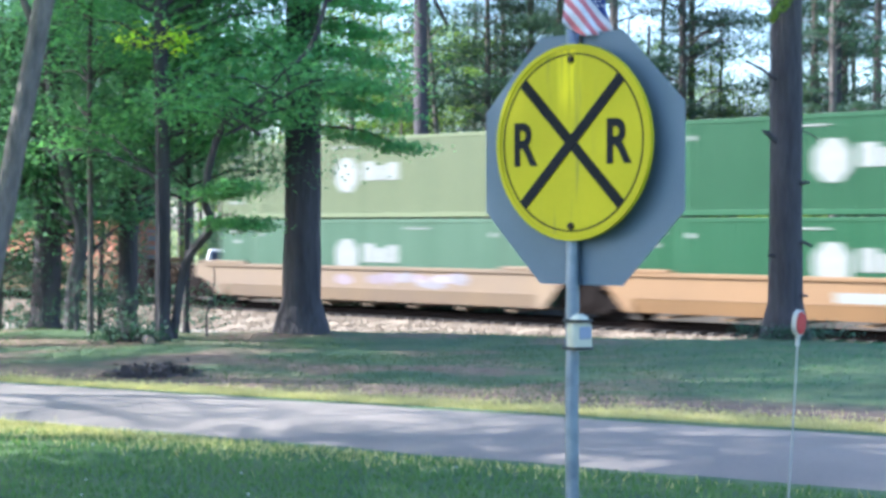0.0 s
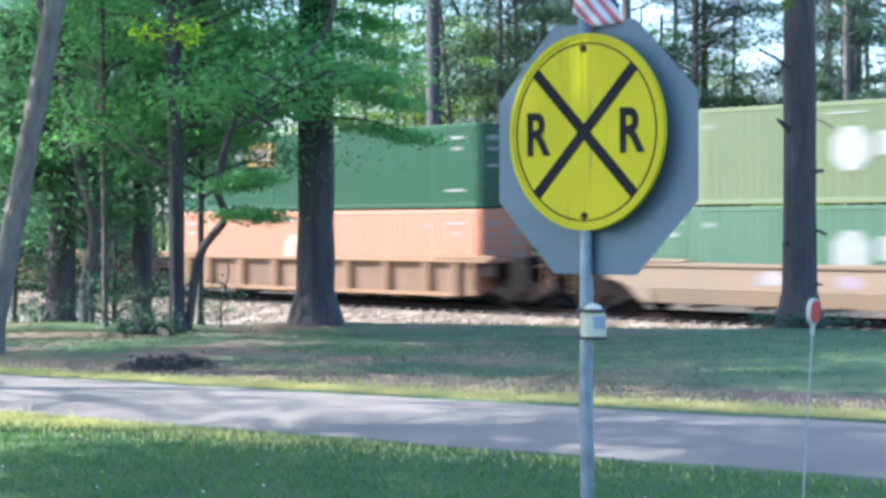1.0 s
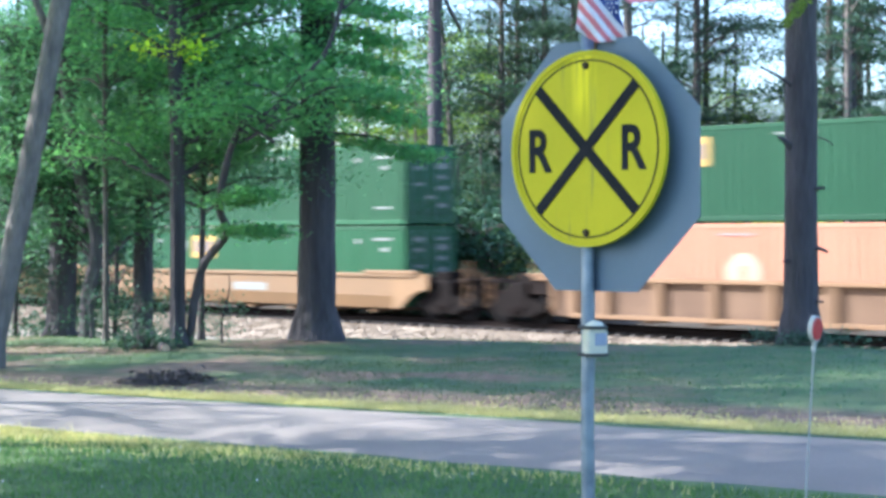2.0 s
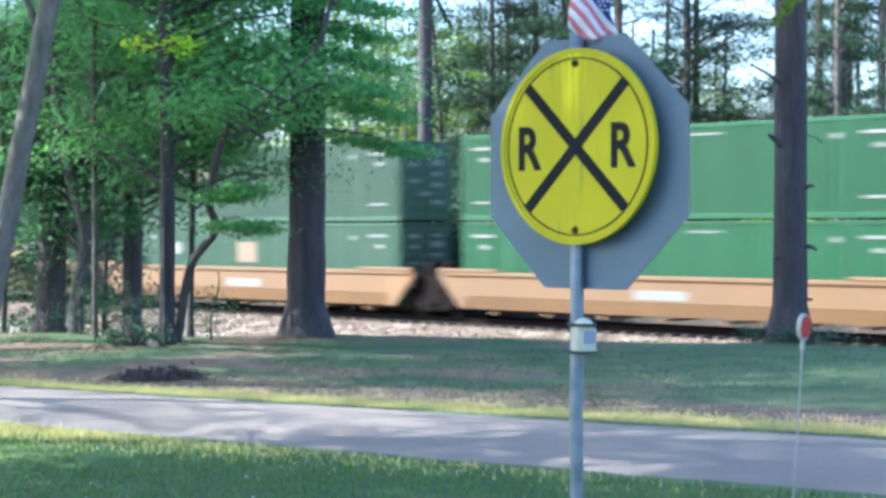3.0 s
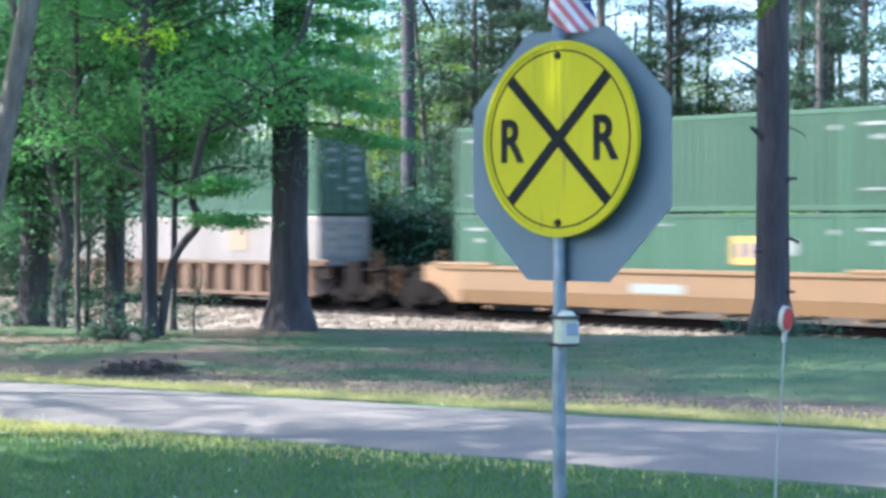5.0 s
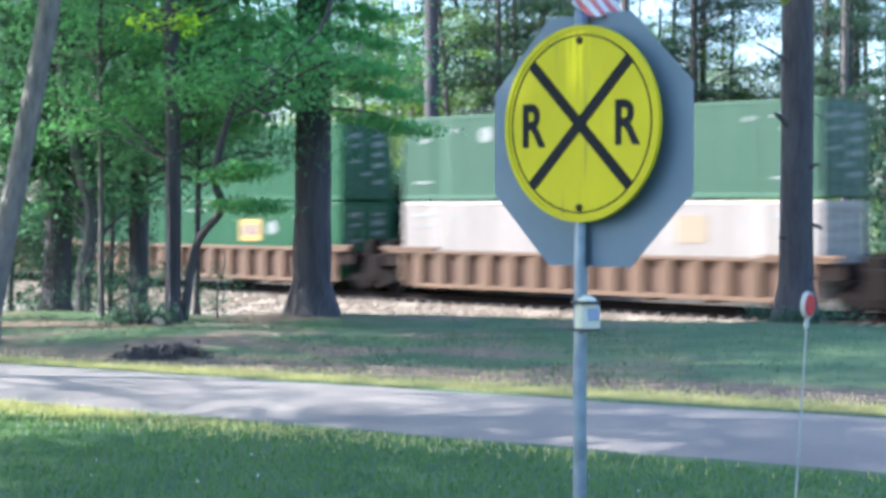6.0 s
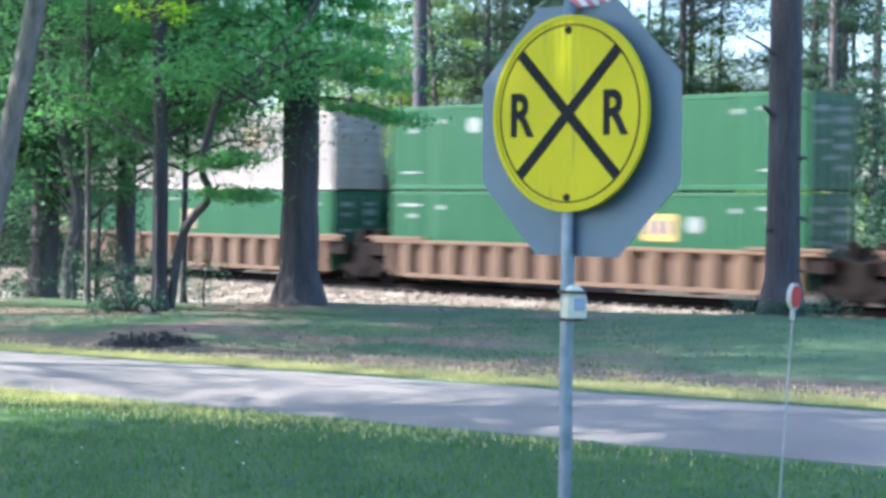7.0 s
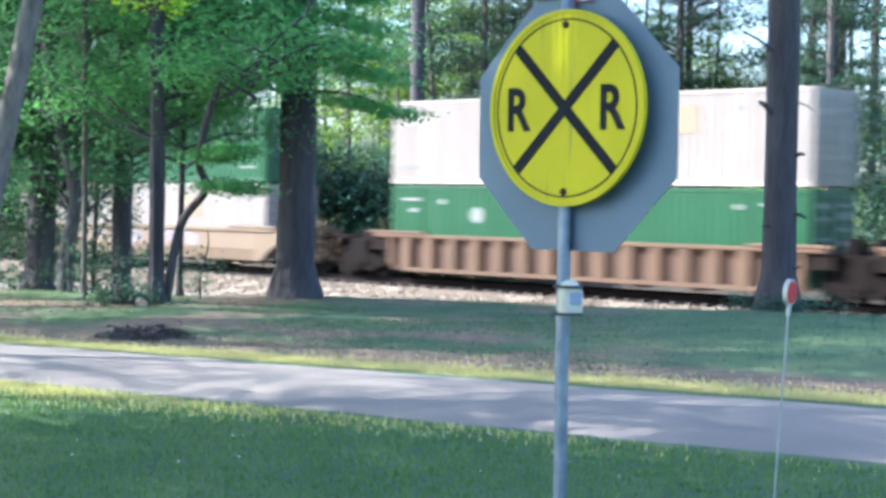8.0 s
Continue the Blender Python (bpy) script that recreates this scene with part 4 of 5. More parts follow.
# front of the stack at the start (metres along the track), wagon style, front end, back end, lower box, upper box
STACKS = [
    (26.0, "smooth", "coupler", "joint", "green_logo", "green_logo"),
    (6.85, "faded", "carry", "coupler", "mint_logo", "pale_logo"),
    (-16.0, "wide_ribbed", "coupler", "coupler", "red", "dark_panel"),
    (-38.8, "smooth", "coupler", "joint", "green_back", "green_back"),
    (-57.85, "smooth", "carry", "carry", "faded_low", "faded_back"),
    (-76.9, "smooth", "joint", "coupler", "faded_front", "faded_back"),
    (-99.7, "ribbed", "coupler", "joint", "white", "faded_yellow"),
    (-119.0, "ribbed", "carry", "carry", "green_front", "green_back"),
    (-138.1, "ribbed", "joint", "coupler", "green_low", "white"),
    (-160.8, "faded", "coupler", "joint", "white", "green_low"),
    (-179.9, "faded", "carry", "coupler", "green_low", "green_back"),
]
WELL_WORDS = {
    "smooth": "smooth-sided orange well wagon on dark trucks",
    "faded": "faded, graffiti-smeared pale orange well wagon",
    "ribbed": "brown well wagon with close upright ribs",
    "wide_ribbed": "tan well wagon with widely spaced upright ribs",
}


def make_train():
    for head, style, front, back, low, high in STACKS:
        centre = head - LENGTH / 2
        MOVING.append((make_well(style, front, back, WELL_WORDS[style]), centre, 0.0))
        MOVING.append((container(low), centre, STACK_Z))
        MOVING.append((container(high), centre, STACK_Z + HEIGHT + 0.05))


make_train()


# ---- parked vehicles beyond the track ----
def make_vehicle(name, words, paint, m, tall, hood, long):
    v = thing(name, words, "car", m)
    W = 0.92
    lower = [(-long / 2, 0.35), (-long / 2, 0.95), (-long / 2 + 0.15, 1.02), (long / 2 - hood, 1.05), (long / 2 - 0.1, 0.92), (long / 2, 0.7), (long / 2, 0.35)]
    bm = extrude_profile(lower, "y", -W, W)
    bmesh.ops.bevel(bm, geom=list(bm.edges), offset=0.05, segments=2, affect="EDGES", profile=0.5)
    part("body", bm, paint, v)
    roof = [(-long / 2 + 0.12, 1.0), (-long / 2 + 0.35, tall), (long / 2 - hood - 0.75, tall), (long / 2 - hood - 0.05, 1.0)]
    bm = extrude_profile(roof, "y", -W + 0.1, W - 0.1)
    bmesh.ops.bevel(bm, geom=list(bm.edges), offset=0.06, segments=2, affect="EDGES", profile=0.5)
    cab = part("cabin", bm, paint, v)
    for y in (-W + 0.085, W - 0.085):
        for x0, x1 in ((-long / 2 + 0.45, -long / 2 + 1.3), (-long / 2 + 1.4, -long / 2 + 2.2), (-long / 2 + 2.3, long / 2 - hood - 0.75)):
            if x1 - x0 > 0.2:
                part("side_window", box(x0, x1, y - 0.02, y + 0.02, 1.12, tall - 0.12, 0.01), CAR_GLASS, cab, "dark window")
    for x in (-long / 2 + 0.85, long / 2 - 0.85):
        for y in (-W + 0.05, W - 0.05):
            wh = part("wheel", cyl((x, y - 0.12, 0.36), (x, y + 0.12, 0.36), 0.36, n=24), RUBBER, v)
            part("rim", cyl((x, y - 0.13, 0.36), (x, y + 0.13, 0.36), 0.2, n=16), GALV, wh)
    return v


gx, gy = 10.6, 66.0
make_vehicle("parked_suv", "silver-blue parked car on gravel beyond the track", CAR_BLUE, pose(gx, gy, ground_z(gx, gy) + 0.02, 0, 0, 172), 1.72, 1.15, 4.6)
gx, gy = -8.6, 76.0
make_vehicle("parked_van", "white parked van among the trees beyond the track", CAR_WHITE, pose(gx, gy, ground_z(gx, gy) + 0.02, 0, 0, 10), 1.95, 0.9, 4.9)


def make_marker_post():
    """A square yellow post with a cap, beyond the track."""
    x, y = 14.75, 61.0
    m = thing("yellow_post", "bright yellow square marker post beyond the track", "post", pose(x, y, ground_z(x, y), 0, 0, 20))
    part("post", box(-0.15, 0.15, -0.15, 0.15, -0.1, 1.58, 0.02), DECAL_STAND, m)
    part("cap", extrude_profile([(-0.18, 1.56), (0.18, 1.56), (0.18, 1.62), (0.05, 1.70), (-0.05, 1.70), (-0.18, 1.62)], "y", -0.18, 0.18), DECAL_STAND, m)


make_marker_post()


# ---- trees ----
def branchy(rng, base, top, r0, r1, bend, n=9):
    """Points and radii of a bent, flared stem."""
    b, t = Vector(base), Vector(top)
    pts, radii = [], []
    ph = rng.uniform(0, 6)
    for i in range(n):
        f = i / (n - 1)
        p = b.lerp(t, f) + Vector((math.sin(f * 5 + ph), math.cos(f * 4 + ph), 0)) * bend * f * (1 - 0.3 * f)
        pts.append(p)
        radii.append((r0 + (r1 - r0) * f) * (1 + 0.55 * max(0, 1 - f * 26) ** 1.5))
    return pts, radii


def bend_through(points, n=5):
    """A smooth line through the points."""
    p = [Vector(q) for q in points]
    p = [p[0] * 2 - p[1]] + p + [p[-1] * 2 - p[-2]]
    out = []
    for i in range(1, len(p) - 2):
        a, b, c, d = p[i - 1:i + 3]
        for k in range(n):
            t = k / n
            out.append(0.5 * (2 * b + (c - a) * t + (2 * a - 5 * b + 4 * c - d) * t * t + (3 * b - a - 3 * c + d) * t ** 3))
    return out + [p[-2]]


def crown_tree(name, words, seed, base, top, r0, r1, bend, low, high, reach, sprays, per, leaf, leaf_size, bark, flat=0.22, spray=(1.0, 1.0, 0.28), aim=None, category="tree", group="", points=None, limbs=(), stubs=(), aspect=0.55):
    """A trunk with limbs; the limbs carry flat sprays of leaves between the heights low and high."""
    rng = random.Random(seed)
    nr = np.random.default_rng(seed)
    t = thing(name, words, category, group=group)
    pts, radii = branchy(rng, base, top, r0, r1, bend, 30)
    if points:
        pts = bend_through([base] + points)
        radii = [r0 + (r1 - r0) * i / (len(pts) - 1) for i in range(len(pts))]
    tubes = [tube(pts, radii, 14, rng, 0.04)]
    centres, spreads = [], []
    for i in range(sprays):
        z = rng.uniform(low, high)
        f = min(0.97, max(0.05, (z - pts[0].z) / (pts[-1].z - pts[0].z)))
        k = f * (len(pts) - 1)
        a = pts[int(k)].lerp(pts[min(int(k) + 1, len(pts) - 1)], k - int(k))
        ang = rng.uniform(0, 2 * math.pi) if aim is None else rng.gauss(aim, 0.9)
        far = reach * rng.uniform(0.25, 1.0) * (1 - 0.45 * max(0, (z - low) / (high - low) - 0.4))
        e = a + Vector((math.cos(ang) * far, math.sin(ang) * far, rng.uniform(-0.3, 0.25) * far * 0.5))
        start = a - Vector((0, 0, far * 0.3))
        if start.z > pts[0].z + 0.4:
            mid = start.lerp(e, 0.5) + Vector((rng.uniform(-0.1, 0.1), rng.uniform(-0.1, 0.1), 0.18)) * far * 0.5
            rr = 0.012 + 0.012 * far
            tubes.append(tube([start, mid, e], [rr, rr * 0.7, 0.006], 6))
        centres.append(e)
        spreads.append([v * rng.uniform(0.7, 1.3) for v in spray])
        if far > 1.2:
            centres.append(a.lerp(e, 0.6))
            spreads.append([v * rng.uniform(0.6, 1.0) for v in spray])
    for a, e, r in limbs:
        a, e = Vector(a), Vector(e)
        mid = a.lerp(e, 0.5) + Vector((0, 0, 0.12))
        tubes.append(tube(bend_through([a, mid, e]), [r * (1 - 0.8 * i / 10) for i in range(11)], 7))
        for i in range(5):
            centres.append(a.lerp(e, 0.35 + 0.16 * i))
            spreads.append((0.42, 0.42, 0.10))
    for a, e, r in stubs:
        tubes.append(tube([Vector(a), Vector(a).lerp(Vector(e), 0.6) + Vector((0, 0, 0.02)), Vector(e)], [r, r * 0.8, r * 0.5], 7, rng, 0.2))
    mesh_ob("trunk", join_tubes(tubes), bark, t)
    mesh_ob("crown", leaves(nr, [tuple(c) for c in centres], spreads, per * len(centres), leaf_size, flat, aspect), leaf, t)
    return t


def at_ground(x, y):
    return (x, y, ground_z(x, y) - 0.05)


def make_near_trees():
    # the thick straight trunk by the bank, and the pine
    crown_tree("oak_tree", "tall straight grey-barked tree with leafy low limbs", 11, at_ground(-2.12, 24.8), (-1.98, 24.9, 15), 0.29, 0.19, 0.03, 3.4, 9.0, 2.0, 72, 200, LEAF, 0.095, BARK,
               limbs=[((-2.0, 24.6, 3.1), (-0.45, 24.0, 2.72), 0.03), ((-2.0, 24.6, 3.6), (-0.7, 23.8, 3.2), 0.03), ((-2.2, 24.6, 3.4), (-3.3, 23.7, 2.7), 0.03),
                      ((-2.0, 24.6, 3.9), (-0.95, 23.8, 3.55), 0.03), ((-2.0, 24.6, 4.3), (-0.9, 24.2, 3.95), 0.03), ((-2.0, 24.6, 4.7), (-1.0, 23.9, 4.35), 0.03), ((-2.1, 24.6, 4.2), (-2.6, 23.5, 3.7), 0.03), ((-2.0, 24.6, 5.1), (-0.9, 24.0, 4.75), 0.03)],
               stubs=[((-1.95, 24.8, 8.6), (0.06, 24.3, 4.57), 0.05)])
    pine = crown_tree("pine_tree", "tall straight pine with stubs of broken limbs", 12, at_ground(4.92, 23.8), (4.98, 23.9, 16), 0.245, 0.18, 0.03, 8.0, 14.0, 3.0, 40, 130, NEEDLE, 0.12, BARK,
               stubs=[((4.78, 23.7, 2.82), (4.55, 23.55, 2.97), 0.045), ((5.05, 23.7, 1.40), (5.26, 23.6, 1.33), 0.035), ((4.8, 23.7, 1.18), (4.62, 23.6, 1.2), 0.025),
                      ((5.1, 23.75, 3.0), (5.35, 23.6, 2.85), 0.012), ((4.85, 23.7, 3.66), (4.31, 23.6, 3.97), 0.026), ((5.05, 23.7, 2.2), (5.22, 23.6, 2.24), 0.035), ((5.05, 23.7, 0.6), (5.2, 23.6, 0.62), 0.03)])
    tip, root = Vector((4.60, 23.2, 4.52)), Vector((5.05, 23.35, 5.12))
    sprig = mesh_ob("sprig", leaves(np.random.default_rng(3), [tuple(root.lerp(tip, 0.1 * i)) for i in range(11)], [(0.16 - 0.01 * i, 0.16, 0.10 - 0.006 * i) for i in range(11)], 520, 0.06, 0.4), LEAF_SUN, pine, "drooping yellow-green leafy sprig")
    tagged(sprig, kind="stuff")
    mesh_ob("twig", join_tubes([tube([root + Vector((0, 0.3, 0.2)), root, tip], [0.012, 0.009, 0.004], 6)]), BARK, sprig)
    # the group at the edge of the wood
    crown_tree("leaning_tree", "pale grey leaning trunk at the wood's edge", 13, at_ground(-5.75, 20.2), (-3.75, 21.2, 11), 0.145, 0.10, 0.05, 6.0, 10.0, 2.0, 22, 130, LEAF, 0.12, BARK_PALE,
               stubs=[((-5.06, 20.7, 3.95), (-5.75, 20.6, 5.9), 0.055)])
    crown_tree("wood_edge_tree", "dark-barked leafy tree at the wood's edge", 14, at_ground(-6.5, 27.0), (-6.3, 27.2, 8), 0.25, 0.16, 0.05, 2.3, 6.5, 2.6, 84, 230, LEAF_DARK, 0.09, BARK, aim=1.9)
    crown_tree("wood_edge_tree", "slender crooked leafy tree at the wood's edge", 15, at_ground(-5.84, 26.0), (-6.0, 26.1, 7.5), 0.125, 0.06, 0.25, 2.4, 6.2, 2.2, 44, 230, LEAF_DARK, 0.09, BARK, aim=1.4,
               points=[(-5.82, 26.0, 0.6), (-5.68, 26.0, 1.5), (-5.92, 26.0, 2.48), (-6.16, 26.0, 3.95), (-6.2, 26.1, 5.2), (-6.1, 26.1, 7.5)])
    crown_tree("wood_edge_tree", "thin straight sapling at the wood's edge", 16, at_ground(-5.2, 24.4), (-5.15, 24.4, 7), 0.045, 0.03, 0.05, 3.0, 6.5, 1.5, 26, 210, LEAF_DARK, 0.085, BARK_PALE, aim=1.8)
    crown_tree("wood_edge_tree", "dark straight leafy tree at the wood's edge", 17, at_ground(-5.35, 28.0), (-5.2, 28.2, 8), 0.18, 0.11, 0.05, 2.2, 6.5, 2.4, 74, 230, LEAF_DARK, 0.09, BARK, aim=1.2)
    crown_tree("wood_edge_tree", "slim brown-barked leafy tree at the wood's edge", 18, at_ground(-3.97, 23.4), (-3.95, 23.4, 7.6), 0.115, 0.085, 0.05, 2.8, 6.2, 2.5, 76, 240, LEAF, 0.09, BARK, aim=1.1)
    crown_tree("wood_edge_tree", "thin crooked tree with layered leafy limbs", 19, at_ground(-3.84, 23.5), (-1.6, 23.2, 5.6), 0.065, 0.03, 0.0, 2.6, 5.2, 1.5, 16, 230, LEAF, 0.085, BARK,
               points=[(-3.62, 23.3, 1.08), (-3.20, 22.9, 1.62), (-3.24, 22.5, 1.98), (-3.06, 22.1, 2.63), (-2.80, 21.8, 3.08), (-2.42, 21.7, 3.22), (-2.13, 21.6, 3.6), (-1.70, 21.5, 3.97), (-1.38, 21.4, 5.0)],
               limbs=[((-3.2, 22.8, 1.7), (-2.55, 22.4, 1.62), 0.015), ((-3.24, 22.5, 2.0), (-2.65, 22.0, 2.15), 0.015)])
    crown_tree("wood_edge_tree", "thin upright sapling at the wood's edge", 20, at_ground(-3.88, 25.0), (-3.83, 25.0, 6), 0.05, 0.03, 0.05, 2.2, 5.5, 1.4, 22, 210, LEAF_DARK, 0.085, BARK)
    for k, (x, y) in enumerate(((-7.3, 27.2), (-8.2, 29.0), (-7.1, 30.5), (-6.2, 29.8))):
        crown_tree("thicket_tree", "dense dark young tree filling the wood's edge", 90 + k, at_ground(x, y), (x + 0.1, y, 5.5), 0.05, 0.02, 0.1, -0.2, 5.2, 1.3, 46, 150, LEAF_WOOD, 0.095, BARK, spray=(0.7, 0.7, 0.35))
    crown_tree("young_tree", "young tree with bright yellow-green spring leaves", 21, at_ground(-3.98, 23.25), (-3.75, 21.3, 4.35), 0.025, 0.01, 0.05, 3.7, 4.2, 0.42, 7, 38, LEAF_BRIGHT, 0.085, BARK, spray=(0.28, 0.28, 0.16),
               points=[(-3.97, 23.2, 2.2), (-3.9, 22.6, 3.4), (-3.82, 21.9, 3.8), (-3.72, 21.4, 4.1)])


def make_brush():
    """Heaps of dead twigs, and the shrubs at the foot of the trees."""
    for seed, x, y, w, h, count, words in ((1, -3.15, 17.9, 0.32, 0.14, 150, "low heap of dark dead twigs and leaves"), (2, -4.3, 22.8, 0.42, 0.34, 90, "heap of cut brush at the tree's foot")):
        rng = random.Random(seed)
        nr = np.random.default_rng(seed)
        t = thing("brush_pile", words, "brush pile")
        tubes = []
        for i in range(count):
            a = Vector((x + rng.gauss(0, w * 0.6), y + rng.gauss(0, 0.22), 0.0))
            ang, ln = rng.uniform(0, 6.28), rng.uniform(0.15, 0.4)
            up = h * max(0.15, 1 - abs(a.x - x) / w) * rng.uniform(0.3, 1.1)
            c = a + Vector((math.cos(ang) * ln, math.sin(ang) * ln, up))
            tubes.append(tube([a, a.lerp(c, 0.5) + Vector((0, 0, up * 0.4)), c], [0.009, 0.007, 0.003], 5))
        mesh_ob("twig_tangle", join_tubes(tubes), BARK, t, "tangled dead twigs")
        mesh_ob("dead_foliage", leaves(nr, [(x + w * (k - 2) * 0.35, y, h * 0.3) for k in range(5)], [(w * 0.7, 0.3, h * 0.5)] * 5, 500 if seed == 1 else 1100, 0.07, 0.5), LITTER if seed == 1 else LEAF_WOOD, t)
    log = thing("cut_log", "short cut log lying at the tree's foot", "log")
    part("log", cyl((-3.95, 22.32, 0.07), (-4.25, 23.1, 0.07), 0.065, 0.06, 14), BARK, log)
    part("cut_end", cyl((-3.9435, 22.303, 0.07), (-3.9486, 22.317, 0.07), 0.056, n=14), WOOD_STICK, log, "pale sawn end")
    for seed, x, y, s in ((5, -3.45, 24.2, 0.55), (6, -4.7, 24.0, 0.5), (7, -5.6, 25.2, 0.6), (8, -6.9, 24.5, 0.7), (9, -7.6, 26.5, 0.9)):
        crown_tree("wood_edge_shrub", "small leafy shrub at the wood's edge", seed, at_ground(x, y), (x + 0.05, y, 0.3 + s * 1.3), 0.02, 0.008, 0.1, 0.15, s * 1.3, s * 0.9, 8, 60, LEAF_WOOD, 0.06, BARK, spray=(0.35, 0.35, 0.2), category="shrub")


def make_weeds():
    """Low weeds round the foot of the pine."""
    for seed, x, y, s in ((70, 4.45, 23.35, 0.30), (71, 5.35, 23.3, 0.30), (72, 4.9, 23.15, 0.22)):
        crown_tree("weed_clump", "low dark weeds round the foot of the pine", seed, at_ground(x, y), (x + 0.05, y, ground_z(x, y) + s), 0.008, 0.004, 0.02, ground_z(x, y) + 0.03, ground_z(x, y) + s * 0.7, 0.45, 12, 40, LEAF_WOOD, 0.05, BARK, spray=(0.22, 0.15, 0.08), category="weeds")


def make_shade_trees():
    """The trees beside and behind the camera that shade the lane."""
    spots = [
        (-10.0, 9.8, 150, 4.6), (-10.5, 6.4, 104, 4.6), (-7.6, 5.4, 143, 4.2), (-15.0, 8.2, 78, 5.0), (-9.0, 2.5, 78, 4.6), (-16.0, 3.0, 52, 5.0),
        (-10.4, 17.8, 60, 7.8), (-13.2, 20.2, 68, 4.6), (-13.6, 22.8, 117, 9.0), (-13.4, 24.2, 130, 12.0),
    ]
    words = "tall leafy yard tree beside the lane"
    for i, (x, y, thick, low) in enumerate(spots):
        crown_tree("shade_tree", words, 40 + i, at_ground(x, y), (x + 0.4, y, low + 8), 0.28, 0.12, 0.1, low, low + 8, 3.8, 60, thick, LEAF, 0.18, BARK, spray=(1.5, 1.5, 0.7))
    # two with small, open sprays that dapple the lane
    for i, (x, y, sprays, low) in enumerate(((-14.5, 13.4, 150, 11.0), (-17.5, 16.2, 52, 9.5))):
        crown_tree("shade_tree", words, 55 + i, at_ground(x, y), (x + 0.4, y, low + 8), 0.2, 0.06, 0.1, low, low + 8, 3.6, sprays, 34, LEAF, 0.15, BARK, spray=(0.8, 0.5, 0.25))


def make_far_woods():
    """Pines and broadleaf trees beyond the track: a few kinds, repeated."""
    rng = random.Random(77)
    g = "woods beyond the track"
    kinds = [
        crown_tree("woodland_pine", "tall thin pine in the wood beyond the track", 60, (0, 0, -0.3), (0.3, 0, 20), 0.19, 0.09, 0.1, 4.5, 19, 3.0, 46, 66, NEEDLE, 0.30, BARK_FAR, spray=(1.2, 1.2, 0.3), group=g, aspect=0.22),
        crown_tree("woodland_pine", "tall pale-barked pine in the wood beyond the track", 61, (0, 0, -0.3), (-0.3, 0.2, 22), 0.24, 0.1, 0.12, 4, 20, 3.2, 50, 66, NEEDLE, 0.30, BARK_FAR, spray=(1.3, 1.3, 0.3), group=g, aspect=0.22),
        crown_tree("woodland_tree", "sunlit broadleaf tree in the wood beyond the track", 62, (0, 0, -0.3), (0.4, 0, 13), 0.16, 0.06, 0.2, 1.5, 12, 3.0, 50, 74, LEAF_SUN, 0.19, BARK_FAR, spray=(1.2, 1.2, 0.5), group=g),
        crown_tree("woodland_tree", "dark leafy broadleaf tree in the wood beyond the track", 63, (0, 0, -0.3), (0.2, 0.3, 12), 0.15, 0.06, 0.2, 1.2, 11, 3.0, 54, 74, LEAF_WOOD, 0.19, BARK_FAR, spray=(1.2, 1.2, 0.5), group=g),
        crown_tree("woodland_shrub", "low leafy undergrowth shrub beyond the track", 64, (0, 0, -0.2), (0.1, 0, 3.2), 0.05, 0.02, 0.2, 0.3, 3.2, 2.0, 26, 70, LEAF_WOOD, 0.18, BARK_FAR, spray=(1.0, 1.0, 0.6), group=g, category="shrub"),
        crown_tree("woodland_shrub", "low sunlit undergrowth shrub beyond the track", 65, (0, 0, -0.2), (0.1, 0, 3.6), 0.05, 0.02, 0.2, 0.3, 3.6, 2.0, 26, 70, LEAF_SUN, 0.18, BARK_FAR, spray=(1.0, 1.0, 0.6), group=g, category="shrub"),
        crown_tree("woodland_pine", "dense dark pine with layered boughs beyond the track", 66, (0, 0, -0.3), (0.2, 0.1, 19), 0.2, 0.08, 0.1, 3.2, 18, 3.4, 76, 88, NEEDLE, 0.26, BARK_FAR, spray=(1.5, 1.5, 0.24), group=g, aspect=0.22),
        crown_tree("woodland_pine", "thick pale-barked pine beyond the track", 67, (0, 0, -0.3), (0.1, 0.2, 23), 0.33, 0.2, 0.08, 12, 22, 3.4, 40, 70, NEEDLE, 0.30, BARK, spray=(1.3, 1.3, 0.3), group=g, aspect=0.22),
    ]
    used = set()
    clear = (Vector((10.6, 66, 0)), Vector((-8.6, 76, 0)))

    def plant(k, p, scale=1.0):
        if any((p - c).length < 4 for c in clear) or abs(p.x) > 0.34 * p.y + 1:
            return
        m = pose(p.x, p.y, ground_z(p.x, p.y), 0, 0, rng.uniform(0, 360))
        if k in used:
            t = copy_thing(kinds[k], m)
        else:
            used.add(k)
            t = kinds[k]
            t.matrix_basis = m
        t.scale = (scale, scale, scale * rng.uniform(0.9, 1.15))

    for row, count, pick in ((13, 18, (0, 1, 3)), (21, 18, (0, 1, 1, 3)), (32, 18, (0, 1, 2)), (46, 18, (0, 1, 2, 2)), (64, 18, (0, 2, 2)), (90, 20, (1, 2))):
        for i in range(count):
            s = -60 + 115 * (i + rng.uniform(0.1, 0.9)) / count - row * 0.3
            p = TRACK_O + ALONG * s + ACROSS * (row + rng.uniform(-3, 3))
            k = rng.choice(pick)
            # clearings let the sky through in two places
            if k in (0, 1) and (-0.055 < p.x / p.y < -0.014 or 0.156 < p.x / p.y < 0.172):
                continue
            plant(6 if k == 3 and p.x > 6 else k, p, rng.uniform(0.8, 1.15))
    for x, y in ((-3.5, 92), (-1.0, 86), (1.5, 95), (-5.5, 100), (0.5, 104), (-4.4, 84), (2.6, 90), (-2.3, 97)):
        plant(2, Vector((x, y, 0)), rng.uniform(0.98, 1.2))
